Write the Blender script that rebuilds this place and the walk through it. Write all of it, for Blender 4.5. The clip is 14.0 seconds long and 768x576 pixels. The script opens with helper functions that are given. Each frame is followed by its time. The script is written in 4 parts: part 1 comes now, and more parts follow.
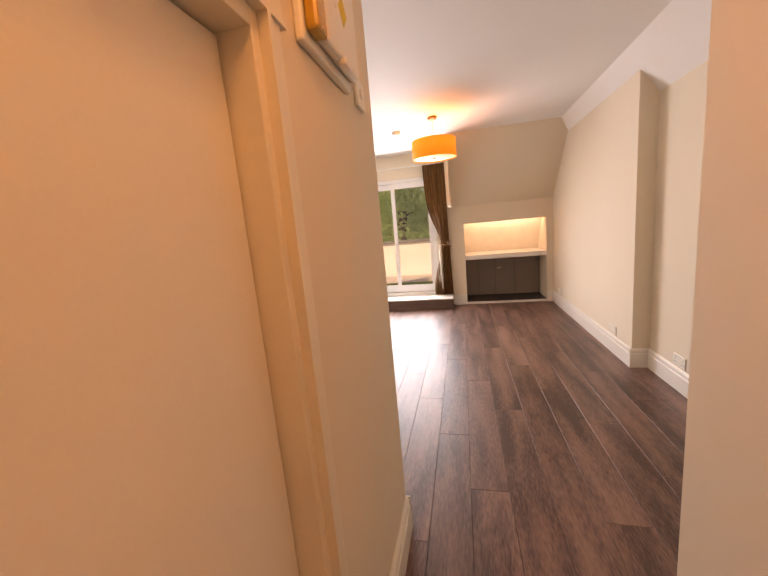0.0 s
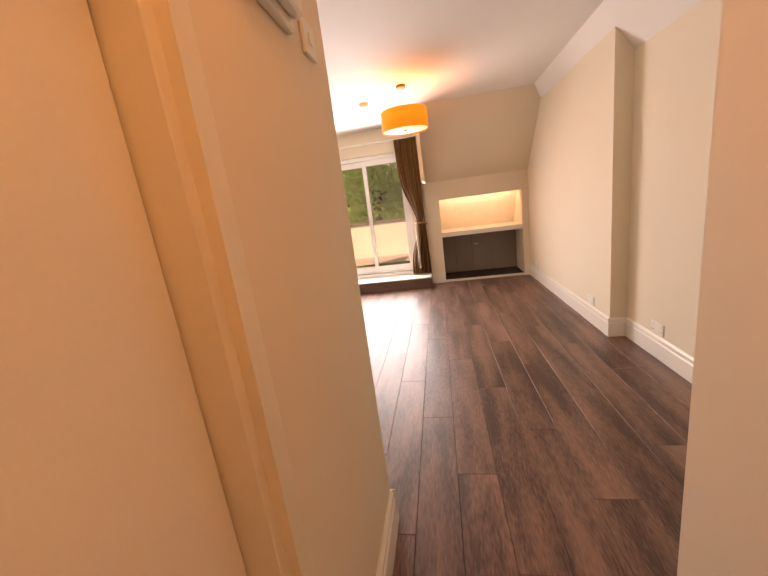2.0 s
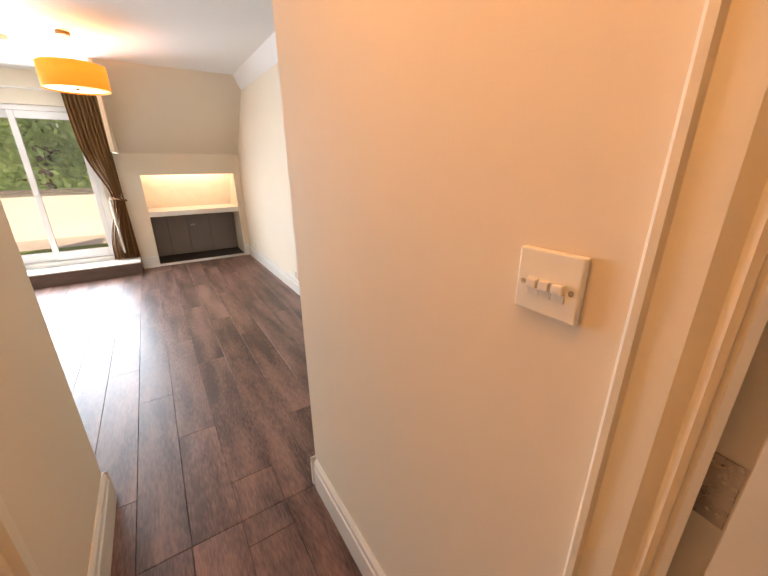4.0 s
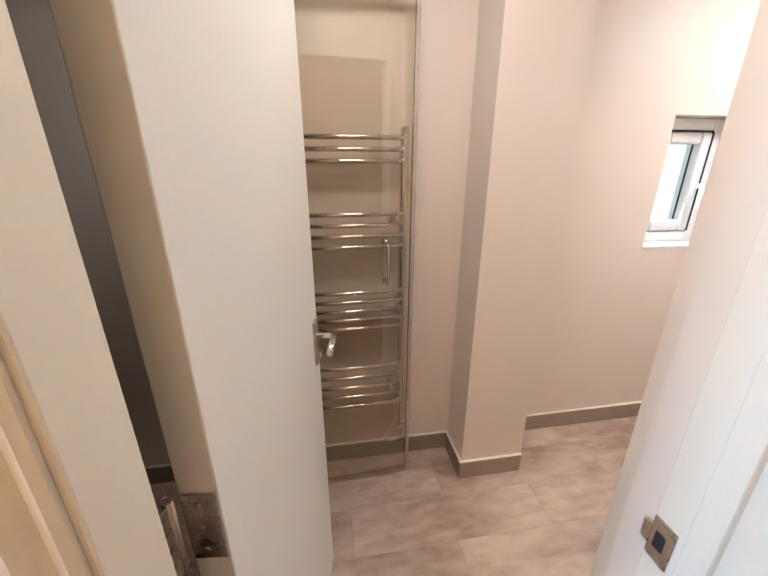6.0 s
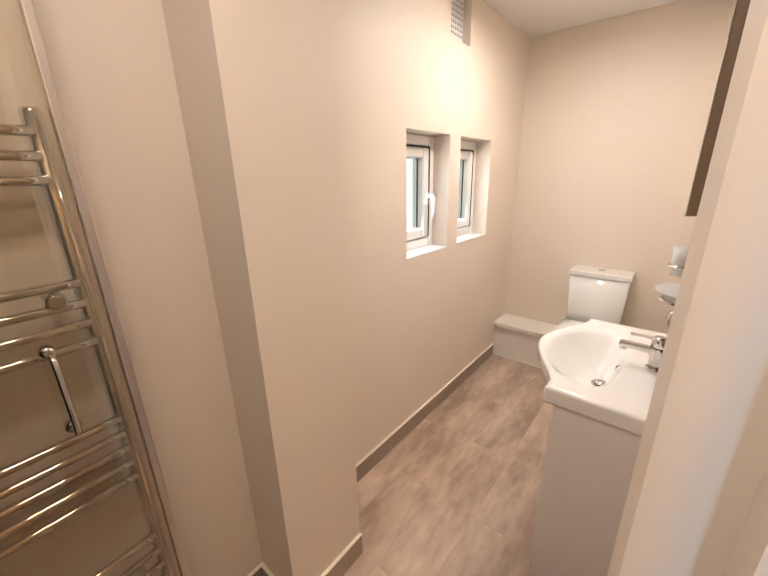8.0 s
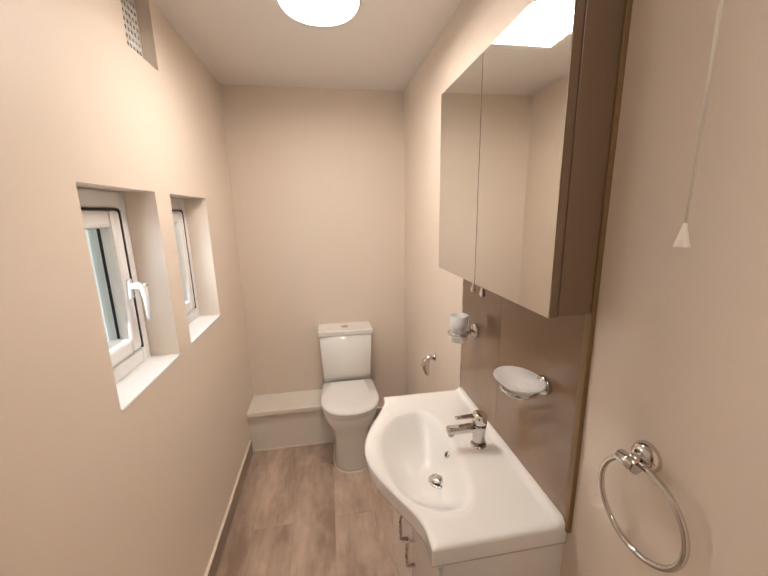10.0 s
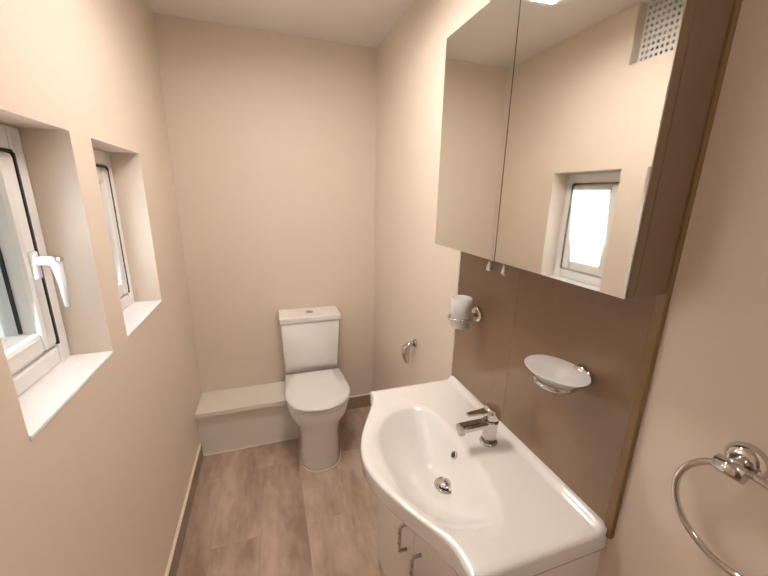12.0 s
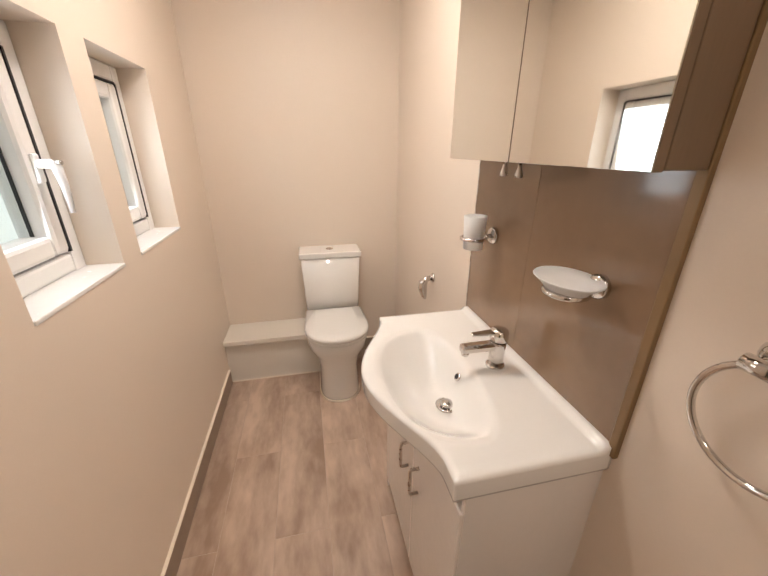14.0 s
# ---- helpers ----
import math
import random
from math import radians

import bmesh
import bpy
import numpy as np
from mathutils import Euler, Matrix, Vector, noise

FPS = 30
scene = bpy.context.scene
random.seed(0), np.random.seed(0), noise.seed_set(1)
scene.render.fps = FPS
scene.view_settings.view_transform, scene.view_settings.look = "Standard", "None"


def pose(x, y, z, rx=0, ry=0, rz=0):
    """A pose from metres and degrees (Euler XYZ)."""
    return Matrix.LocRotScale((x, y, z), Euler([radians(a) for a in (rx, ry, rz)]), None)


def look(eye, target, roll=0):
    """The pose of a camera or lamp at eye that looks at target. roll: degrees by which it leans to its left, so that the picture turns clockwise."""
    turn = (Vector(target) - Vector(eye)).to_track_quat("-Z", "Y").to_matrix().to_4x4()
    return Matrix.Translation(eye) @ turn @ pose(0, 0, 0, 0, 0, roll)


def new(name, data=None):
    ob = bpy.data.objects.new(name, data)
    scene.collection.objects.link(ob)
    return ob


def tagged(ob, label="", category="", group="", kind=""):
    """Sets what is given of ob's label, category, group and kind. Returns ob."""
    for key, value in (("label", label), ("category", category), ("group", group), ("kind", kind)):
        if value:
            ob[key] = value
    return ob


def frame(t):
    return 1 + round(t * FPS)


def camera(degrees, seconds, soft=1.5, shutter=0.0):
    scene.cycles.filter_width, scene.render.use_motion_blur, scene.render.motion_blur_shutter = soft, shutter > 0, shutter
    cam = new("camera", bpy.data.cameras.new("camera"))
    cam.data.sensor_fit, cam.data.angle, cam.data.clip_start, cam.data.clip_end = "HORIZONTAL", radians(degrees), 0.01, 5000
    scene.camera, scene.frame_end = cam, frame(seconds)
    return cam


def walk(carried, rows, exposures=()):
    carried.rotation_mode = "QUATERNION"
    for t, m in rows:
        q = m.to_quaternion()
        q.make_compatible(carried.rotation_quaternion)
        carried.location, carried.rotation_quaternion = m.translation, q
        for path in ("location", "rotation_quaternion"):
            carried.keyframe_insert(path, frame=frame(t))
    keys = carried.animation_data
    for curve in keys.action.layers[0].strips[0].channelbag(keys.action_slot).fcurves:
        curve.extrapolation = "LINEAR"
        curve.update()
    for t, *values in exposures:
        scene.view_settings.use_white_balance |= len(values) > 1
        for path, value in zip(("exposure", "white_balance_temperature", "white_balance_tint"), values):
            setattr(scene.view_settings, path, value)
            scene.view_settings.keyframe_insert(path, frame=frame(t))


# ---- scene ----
cam = camera(95.8, 14.0)
PATH = [
    (0, (0.519, -0.262, 1.364), (0.972, -2.181, 1.03), -5.2),
    (0.5, (0.542, -0.356, 1.371), (1.032, -2.259, 0.996), -3.8),
    (1, (0.531, -0.422, 1.323), (0.963, -2.328, 0.898), -4.2),
    (1.5, (0.536, -0.398, 1.33), (0.953, -2.311, 0.922), -6.9),
    (2, (0.518, -0.405, 1.336), (0.862, -2.323, 0.885), -7.6),
    (4.3, (0.385, 0.088, 1.458), (-0.897, -1.277, 0.757), 0.5),
    (4.5, (0.365, 0.1, 1.465), (-1.09, -1.087, 0.776), 0.5),
    (5, (0.338, 0.108, 1.461), (-1.444, -0.523, 0.806), 0.6),
    (5.5, (0.295, 0.122, 1.452), (-1.587, -0.005, 0.787), 0.2),
    (6, (0.188, 0.153, 1.434), (-1.672, 0.455, 0.766), 0.0),
    (6.5, (0.045, 0.206, 1.425), (-1.723, 0.879, 0.777), -0.4),
    (7, (-0.08, 0.224, 1.426), (-1.682, 1.249, 0.806), -0.9),
    (7.5, (-0.179, 0.247, 1.423), (-1.598, 1.515, 0.809), -0.4),
    (8, (-0.282, 0.329, 1.44), (-1.508, 1.787, 0.83), -1.3),
    (8.5, (-0.45, 0.465, 1.45), (-1.245, 2.183, 0.805), -1.6),
    (9, (-0.56, 0.552, 1.463), (-0.893, 2.423, 0.838), -1.3),
    (11.3, (-0.807, 0.903, 1.665), (-0.198, 2.797, 1.458), -1.2),
    (11.5, (-0.815, 0.91, 1.627), (-0.203, 2.797, 1.372), -0.8),
    (12, (-0.824, 0.949, 1.503), (-0.207, 2.781, 0.99), 1.1),
    (12.5, (-0.816, 0.943, 1.409), (-0.251, 2.72, 0.686), 1.5),
    (13, (-0.816, 0.924, 1.336), (-0.325, 2.67, 0.492), 1.1),
    (13.5, (-0.792, 0.929, 1.379), (-0.347, 2.699, 0.562), 1.2),
    (14, (-0.728, 0.941, 1.374), (-0.327, 2.752, 0.625), 0.2),
]
walk(cam, [(t, look(eye, target, roll)) for t, eye, target, roll in PATH], [(0, -0.36, 15000, 50), (2.2, -0.36, 19000, 54), (4.3, 0.18, 9400, 30), (4.6, 0.36, 7900, 23), (5.0, 0.62, 5700, 9), (6.0, 0.56, 5800, 11), (6.5, 0.43, 6000, 10), (7.5, 0.38, 6500, 13), (9.0, 0.24, 6600, 13), (11.3, -0.15, 6700, 14), (12.5, 0.17, 6700, 14), (14, 0.16, 6700, 14)])

# ---- light and exposure ----
world = bpy.data.worlds.new("sky")
scene.world = world
world.use_nodes = True
wn = world.node_tree.nodes
sky = wn.new("ShaderNodeTexSky")
sky.sky_type, sky.sun_disc = "NISHITA", False
sky.sun_elevation, sky.sun_rotation = radians(42), radians(40)
world.node_tree.links.new(sky.outputs[0], wn["Background"].inputs[0])
wn["Background"].inputs[1].default_value = 0.15


def lamp(name, kind, power, m, color=(1, 1, 1), **size):
    d = bpy.data.lights.new(name, kind)
    d.energy, d.color = power, color
    if "size" in size:
        d.size = size["size"]
    if "size_y" in size:
        d.shape, d.size_y = "RECTANGLE", size["size_y"]
    if "radius" in size:
        d.shadow_soft_size = size["radius"]
    if "angle" in size:
        d.angle = radians(size["angle"])
    ob = new(name, d)
    ob.matrix_world = m
    return ob


lamp("sun", "SUN", 5.0, look((10, 12, 14), (0, 0, 0)), (1, 0.95, 0.86), angle=0.6)
# daylight in the terrace window and the two small bathroom windows
lamp("window_daylight", "AREA", 235, look((1.7, -6.02, 1.2), (1.7, 0, 0.9)), (0.36, 0.66, 1.0), size=1.7, size_y=1.8)
lamp("small_window_daylight", "AREA", 1.0, look((-1.36, 1.886, 1.34), (0, 1.886, 1.2)), (0.8, 0.92, 1.0), size=0.22, size_y=0.42)
lamp("small_window_daylight", "AREA", 1.0, look((-1.36, 2.403, 1.34), (0, 2.403, 1.2)), (0.8, 0.92, 1.0), size=0.22, size_y=0.42)
# lamps of the place, plus unseen fills at the entry and in the eaves
lamp("bathroom_lamp", "AREA", 10.5, look((-0.685, 2.12, 2.234), (-0.685, 2.12, 0)), (1, 0.92, 0.84), size=0.26, size_y=0.26)
# no fixture known here: added to brighten the door and radiator end
lamp("entry_fill", "AREA", 6.0, look((-0.50, 0.35, 2.30), (-0.50, 0.35, 0)), (1, 0.92, 0.84), size=0.26, size_y=0.26)
lamp("hall_lamp", "POINT", 13.5, pose(0.42, -0.30, 2.38), (1, 0.64, 0.31), radius=0.1)
lamp("pendant_bulb", "POINT", 12, pose(0.775, -4.35, 2.18), (1, 0.55, 0.2), radius=0.05)
# hidden strip added above the shelf to brighten the recess; no lamp there
lamp("eaves_fill", "AREA", 4.5, look((-0.14, -6.3, 1.36), (-0.14, -6.75, 0.9)), (1, 0.96, 0.9), size=1.1, size_y=0.1)

# ---- materials ----
def mat(name, color, rough=0.5, metal=0.0, vary=0.06, scale=6.0, bump=0.0, fine=60.0, stretch=(1, 1, 1), dark=None, spec=0.5, coat=0.0, island=0.0):
    m = bpy.data.materials.new(name)
    m.use_nodes = True
    nt = m.node_tree
    N, L = nt.nodes.new, nt.links.new
    p = nt.nodes["Principled BSDF"]
    p.inputs["Roughness"].default_value, p.inputs["Metallic"].default_value = rough, metal
    p.inputs["Specular IOR Level"].default_value = spec
    p.inputs["Coat Weight"].default_value = coat
    p.inputs["Coat Roughness"].default_value = 0.08
    tc, mp = N("ShaderNodeTexCoord"), N("ShaderNodeMapping")
    mp.inputs["Scale"].default_value = stretch
    L(tc.outputs["Object"], mp.inputs["Vector"])
    if island:
        oi, cx, ad = N("ShaderNodeObjectInfo"), N("ShaderNodeCombineXYZ"), N("ShaderNodeVectorMath")
        sc = N("ShaderNodeMath")
        sc.operation = "MULTIPLY"
        sc.inputs[1].default_value = 37.0
        L(oi.outputs["Random"], sc.inputs[0])
        for i in range(3):
            L(sc.outputs[0], cx.inputs[i])
        L(tc.outputs["Object"], ad.inputs[0])
        L(cx.outputs[0], ad.inputs[1])
        L(ad.outputs[0], mp.inputs["Vector"])
    big, small = N("ShaderNodeTexNoise"), N("ShaderNodeTexNoise")
    big.inputs["Scale"].default_value, small.inputs["Scale"].default_value = scale, fine
    big.inputs["Detail"].default_value, small.inputs["Detail"].default_value = 5, 4
    L(mp.outputs[0], big.inputs["Vector"])
    L(mp.outputs[0], small.inputs["Vector"])
    mix, ramp = N("ShaderNodeMath"), N("ShaderNodeValToRGB")
    mix.operation = "MULTIPLY_ADD"
    mix.inputs[1].default_value = 0.35
    L(small.outputs["Fac"], mix.inputs[0])
    mu = N("ShaderNodeMath")
    mu.operation = "MULTIPLY"
    mu.inputs[1].default_value = 0.65
    L(big.outputs["Fac"], mu.inputs[0])
    L(mu.outputs[0], mix.inputs[2])
    lo = dark or tuple(c * (1 - vary) for c in color)
    hi = tuple(min(1, c * (1 + vary)) for c in color)
    ramp.color_ramp.elements[0].position, ramp.color_ramp.elements[1].position = 0.36, 0.64
    ramp.color_ramp.elements[0].color, ramp.color_ramp.elements[1].color = (*lo, 1), (*hi, 1)
    L(mix.outputs[0], ramp.inputs[0])
    out = ramp.outputs[0]
    if island:
        hs, mr = N("ShaderNodeHueSaturation"), N("ShaderNodeMapRange")
        mr.inputs["To Min"].default_value, mr.inputs["To Max"].default_value = 1 - island, 1 + island
        L(oi.outputs["Random"], mr.inputs["Value"])
        L(mr.outputs[0], hs.inputs["Value"])
        L(out, hs.inputs["Color"])
        out = hs.outputs[0]
    L(out, p.inputs["Base Color"])
    rr = N("ShaderNodeMapRange")
    rr.inputs["To Min"].default_value, rr.inputs["To Max"].default_value = max(0, rough - 0.06), min(1, rough + 0.06)
    L(small.outputs["Fac"], rr.inputs["Value"])
    L(rr.outputs[0], p.inputs["Roughness"])
    if bump:
        b = N("ShaderNodeBump")
        b.inputs["Strength"].default_value, b.inputs["Distance"].default_value = bump, 0.004
        L(small.outputs["Fac"], b.inputs["Height"])
        L(b.outputs[0], p.inputs["Normal"])
    return m


def glow(name, color, strength):
    m = bpy.data.materials.new(name)
    m.use_nodes = True
    p = m.node_tree.nodes["Principled BSDF"]
    p.inputs["Base Color"].default_value = (0.9, 0.9, 0.88, 1)
    p.inputs["Emission Color"].default_value = (*color, 1)
    p.inputs["Emission Strength"].default_value = strength
    return m


def glassy(name, color=(1, 1, 1), rough=0.0, trans=1.0):
    m = bpy.data.materials.new(name)
    m.use_nodes = True
    nt = m.node_tree
    p = nt.nodes["Principled BSDF"]
    p.inputs["Base Color"].default_value = (*color, 1)
    p.inputs["Roughness"].default_value = rough
    p.inputs["Transmission Weight"].default_value = trans
    p.inputs["IOR"].default_value = 1.45
    return m


def pane_glass(name, gloss, tint):
    m = bpy.data.materials.new(name)
    m.use_nodes = True
    nt = m.node_tree
    nt.nodes.remove(nt.nodes["Principled BSDF"])
    t, g, mx = nt.nodes.new("ShaderNodeBsdfTransparent"), nt.nodes.new("ShaderNodeBsdfGlossy"), nt.nodes.new("ShaderNodeMixShader")
    t.inputs[0].default_value = (*tint, 1)
    g.inputs["Roughness"].default_value = 0.02
    mx.inputs[0].default_value = gloss
    nt.links.new(t.outputs[0], mx.inputs[1])
    nt.links.new(g.outputs[0], mx.inputs[2])
    nt.links.new(mx.outputs[0], nt.nodes["Material Output"].inputs[0])
    return m


M_WALL = mat("cream_wall_paint", (0.80, 0.69, 0.56), 0.8, spec=0.25, vary=0.015, scale=1.5, bump=0.03, fine=220)
M_BATH = mat("pinkish_cream_wall_paint", (0.795, 0.695, 0.595), 0.5, vary=0.015, scale=1.5, bump=0.03, fine=220)
M_CEIL = mat("ceiling_paint", (0.80, 0.77, 0.74), 0.7, vary=0.015, scale=1.5, bump=0.03, fine=200)
M_GLOSSPAINT = mat("white_gloss_paint", (0.80, 0.76, 0.70), 0.3, vary=0.02, scale=3, bump=0.02, fine=90)
M_DOOR = mat("white_door_paint", (0.82, 0.78, 0.71), 0.38, vary=0.02, scale=2, bump=0.03, fine=150)
M_LINING = mat("door_lining_paint", (0.82, 0.74, 0.61), 0.35, vary=0.02, scale=3, bump=0.03, fine=120)
M_PLANK = mat("dark_oak_laminate", (0.225, 0.118, 0.092), 0.40, vary=0.3, scale=1.5, bump=0.12, fine=26, stretch=(5, 0.8, 1), dark=(0.07, 0.033, 0.026), island=0.10)
for m_, a_, b_ in ((M_PLANK, 0.40, 0.62),):
    for n_ in m_.node_tree.nodes:
        if n_.type == "VALTORGB":
            n_.color_ramp.elements[0].position, n_.color_ramp.elements[1].position = a_, b_
M_GAP = mat("dark_joint", (0.035, 0.025, 0.02), 0.9)
M_TILE = mat("wood_effect_tile", (0.62, 0.485, 0.39), 0.36, vary=0.08, scale=2.4, bump=0.04, fine=11, stretch=(2.6, 0.9, 1), dark=(0.36, 0.255, 0.19), island=0.035)
M_SKTILE = mat("brown_skirting_tile", (0.34, 0.265, 0.205), 0.4, vary=0.1, scale=4, bump=0.04, fine=30)
M_GROUT = mat("tile_grout", (0.54, 0.43, 0.35), 0.85)
M_CAULK = mat("cream_caulk", (0.85, 0.78, 0.66), 0.5)
M_CHROME = mat("chrome", (0.66, 0.635, 0.61), 0.05, 1.0, vary=0.02)
M_SATIN = mat("satin_chrome", (0.62, 0.58, 0.56), 0.22, 1.0, vary=0.02)
M_STEEL = mat("brushed_steel", (0.55, 0.48, 0.42), 0.28, 1.0, vary=0.06, bump=0.03)
M_CERAMIC = mat("white_ceramic", (0.86, 0.85, 0.82), 0.09, vary=0.01, coat=0.5)
M_SEAT = mat("white_toilet_seat_plastic", (0.84, 0.83, 0.80), 0.2, vary=0.01)
M_PVC = mat("white_upvc", (0.84, 0.84, 0.83), 0.25, vary=0.015)
M_WHITE = mat("white_switch_plastic", (0.82, 0.78, 0.70), 0.3, vary=0.015)
M_GASKET = mat("black_gasket", (0.02, 0.02, 0.022), 0.5)
M_MIRROR = mat("mirror_silver", (0.86, 0.87, 0.85), 0.0, 1.0, vary=0.0)
# beige cabinet panels, with the shade on their side put into the brown
M_CABSIDE = mat("shaded_beige_laminate", (0.19, 0.125, 0.075), 0.35, vary=0.06, scale=3, fine=50, stretch=(4, 4, 0.6))
M_SPLASH = mat("brown_glass_splashback", (0.26, 0.165, 0.10), 0.13, vary=0.05, scale=3, fine=30, coat=0.5)
M_BRASS = mat("aged_brass_trim", (0.26, 0.165, 0.08), 0.45, 0.3, vary=0.02)
M_VANITY = mat("white_vanity_laminate", (0.82, 0.78, 0.74), 0.2, vary=0.015, coat=0.3)
M_FROST = glassy("frosted_glass", (0.98, 0.97, 0.95), 0.4, 0.42)
M_PANE = pane_glass("window_glass", 0.06, (0.97, 0.99, 0.98))
M_SHGLASS = pane_glass("shower_glass", 0.09, (0.90, 0.87, 0.80))
M_CURTAIN = mat("brown_satin_curtain", (0.21, 0.09, 0.036), 0.75, vary=0.35, scale=7, fine=120, spec=0.2, stretch=(6, 6, 0.3), bump=0.1)
M_BAND = mat("pale_tassel", (0.5, 0.42, 0.32), 0.7, vary=0.2)
M_SHADE = mat("orange_fabric_shade", (0.85, 0.36, 0.06), 0.8, vary=0.06, fine=300, bump=0.1)
M_SHADE.node_tree.nodes["Principled BSDF"].inputs["Emission Color"].default_value = (1, 0.30, 0.03, 1)
M_SHADE.node_tree.nodes["Principled BSDF"].inputs["Emission Strength"].default_value = 0.75
M_DIFF = glow("lit_pendant_diffuser", (1, 0.72, 0.38), 1.2)
M_LAMP = glow("lit_lamp_diffuser", (1, 0.93, 0.80), 3.5)
# near-black brown stands in for the shade behind the open door
M_GAPSHADE = mat("door_gap_shade_brown", (0.035, 0.022, 0.015), 0.7, vary=0.2, scale=4, fine=40, spec=0.2)
M_GREYDOOR = mat("grey_brown_cupboard_paint", (0.25, 0.195, 0.17), 0.45, vary=0.05, scale=3, bump=0.03)
# near-black brown for the recess floor and the cupboard body
M_RECESSDARK = mat("near_black_brown", (0.035, 0.02, 0.016), 0.5, vary=0.2)
M_STEP = mat("dark_oak_step", (0.13, 0.075, 0.058), 0.4, vary=0.3, scale=3, fine=30, stretch=(0.8, 5, 5), bump=0.08)
M_RENDER = mat("white_outdoor_render", (0.82, 0.81, 0.78), 0.85, vary=0.05, scale=3, bump=0.2)
M_COPING = mat("dark_coping", (0.16, 0.16, 0.15), 0.8, vary=0.2, bump=0.2)
M_TURF = mat("artificial_turf", (0.12, 0.22, 0.05), 0.9, vary=0.3, scale=20, bump=0.4)
M_DECK = mat("terrace_paving", (0.5, 0.49, 0.46), 0.8, vary=0.1, bump=0.2)
M_BARK = mat("bark", (0.10, 0.075, 0.05), 0.9, vary=0.3, bump=0.4)
M_LEAF = mat("leaves", (0.36, 0.56, 0.27), 0.6, vary=0.3, scale=1.5, fine=9)
nt_ = M_LEAF.node_tree
tl_, mx_ = nt_.nodes.new("ShaderNodeBsdfTranslucent"), nt_.nodes.new("ShaderNodeMixShader")
tl_.inputs[0].default_value = (0.42, 0.62, 0.20, 1)
mx_.inputs[0].default_value = 0.45
nt_.links.new(nt_.nodes["Principled BSDF"].outputs[0], mx_.inputs[1])
nt_.links.new(tl_.outputs[0], mx_.inputs[2])
nt_.links.new(mx_.outputs[0], nt_.nodes["Material Output"].inputs[0])
M_GROUND = mat("grass_ground", (0.08, 0.13, 0.04), 0.9, vary=0.3, scale=0.4)
M_YELLOW = mat("yellow_sticker", (0.70, 0.52, 0.05), 0.5)
M_AMBER = mat("amber_plastic_cover", (0.55, 0.30, 0.06), 0.25)
M_ROOF = mat("facing_wall_render", (0.68, 0.74, 0.75), 0.9, vary=0.06, scale=1.0, bump=0.1)


# ---- mesh helpers ----
def bx(bm, x0, x1, y0, y1, z0, z1, r=0.0, seg=2):
    t = bmesh.new()
    bmesh.ops.create_cube(t, size=1)
    bmesh.ops.scale(t, vec=(x1 - x0, y1 - y0, z1 - z0), verts=t.verts)
    bmesh.ops.translate(t, vec=((x0 + x1) / 2, (y0 + y1) / 2, (z0 + z1) / 2), verts=t.verts)
    if r:
        bmesh.ops.bevel(t, geom=t.edges[:], offset=r, segments=seg, profile=0.5, affect="EDGES")
    join(bm, t)
    return bm


def join(bm, t):
    me = bpy.data.meshes.new("tmp")
    t.to_mesh(me)
    t.free()
    bm.from_mesh(me)
    bpy.data.meshes.remove(me)


def box(x0, x1, y0, y1, z0, z1, r=0.0, seg=2):
    return bx(bmesh.new(), x0, x1, y0, y1, z0, z1, r, seg)


def tube(points, r, n=12, closed=False, bm=None):
    """A round bar along a smooth line of points."""
    bm = bm or bmesh.new()
    P = [Vector(p) for p in points]
    k = len(P)
    rings, up = [], None
    for i, p in enumerate(P):
        a, b = (P[i - 1], P[(i + 1) % k]) if closed else (P[max(i - 1, 0)], P[min(i + 1, k - 1)])
        d = (b - a).normalized()
        if up is None:
            up = d.orthogonal().normalized()
        up = (up - d * up.dot(d)).normalized()
        side = d.cross(up)
        rr = r[i] if isinstance(r, (list, tuple)) else r
        rings.append([bm.verts.new(p + (up * math.cos(2 * math.pi * j / n) + side * math.sin(2 * math.pi * j / n)) * rr) for j in range(n)])
    for i in range(k if closed else k - 1):
        A, B = rings[i], rings[(i + 1) % k]
        for j in range(n):
            f = bm.faces.new((A[j], A[(j + 1) % n], B[(j + 1) % n], B[j]))
            f.smooth = True
    if not closed:
        bm.faces.new(rings[0][::-1])
        bm.faces.new(rings[-1])
    return bm


def lathe(profile, center, axis="z", n=32, bm=None, squash=(1, 1)):
    """Turns (radius, height) pairs about an axis through center."""
    bm = bm or bmesh.new()
    c = Vector(center)
    rings = []
    for r, h in profile:
        ring = []
        for j in range(n):
            a = 2 * math.pi * j / n
            u, v = r * math.cos(a) * squash[0], r * math.sin(a) * squash[1]
            ring.append(bm.verts.new(c + Vector({"z": (u, v, h), "x": (h, u, v), "y": (u, h, v)}[axis])))
        rings.append(ring)
    for A, B in zip(rings, rings[1:]):
        for j in range(n):
            f = bm.faces.new((A[j], A[(j + 1) % n], B[(j + 1) % n], B[j]))
            f.smooth = True
    bm.faces.new(rings[0][::-1])
    bm.faces.new(rings[-1])
    bmesh.ops.recalc_face_normals(bm, faces=bm.faces[:])
    return bm


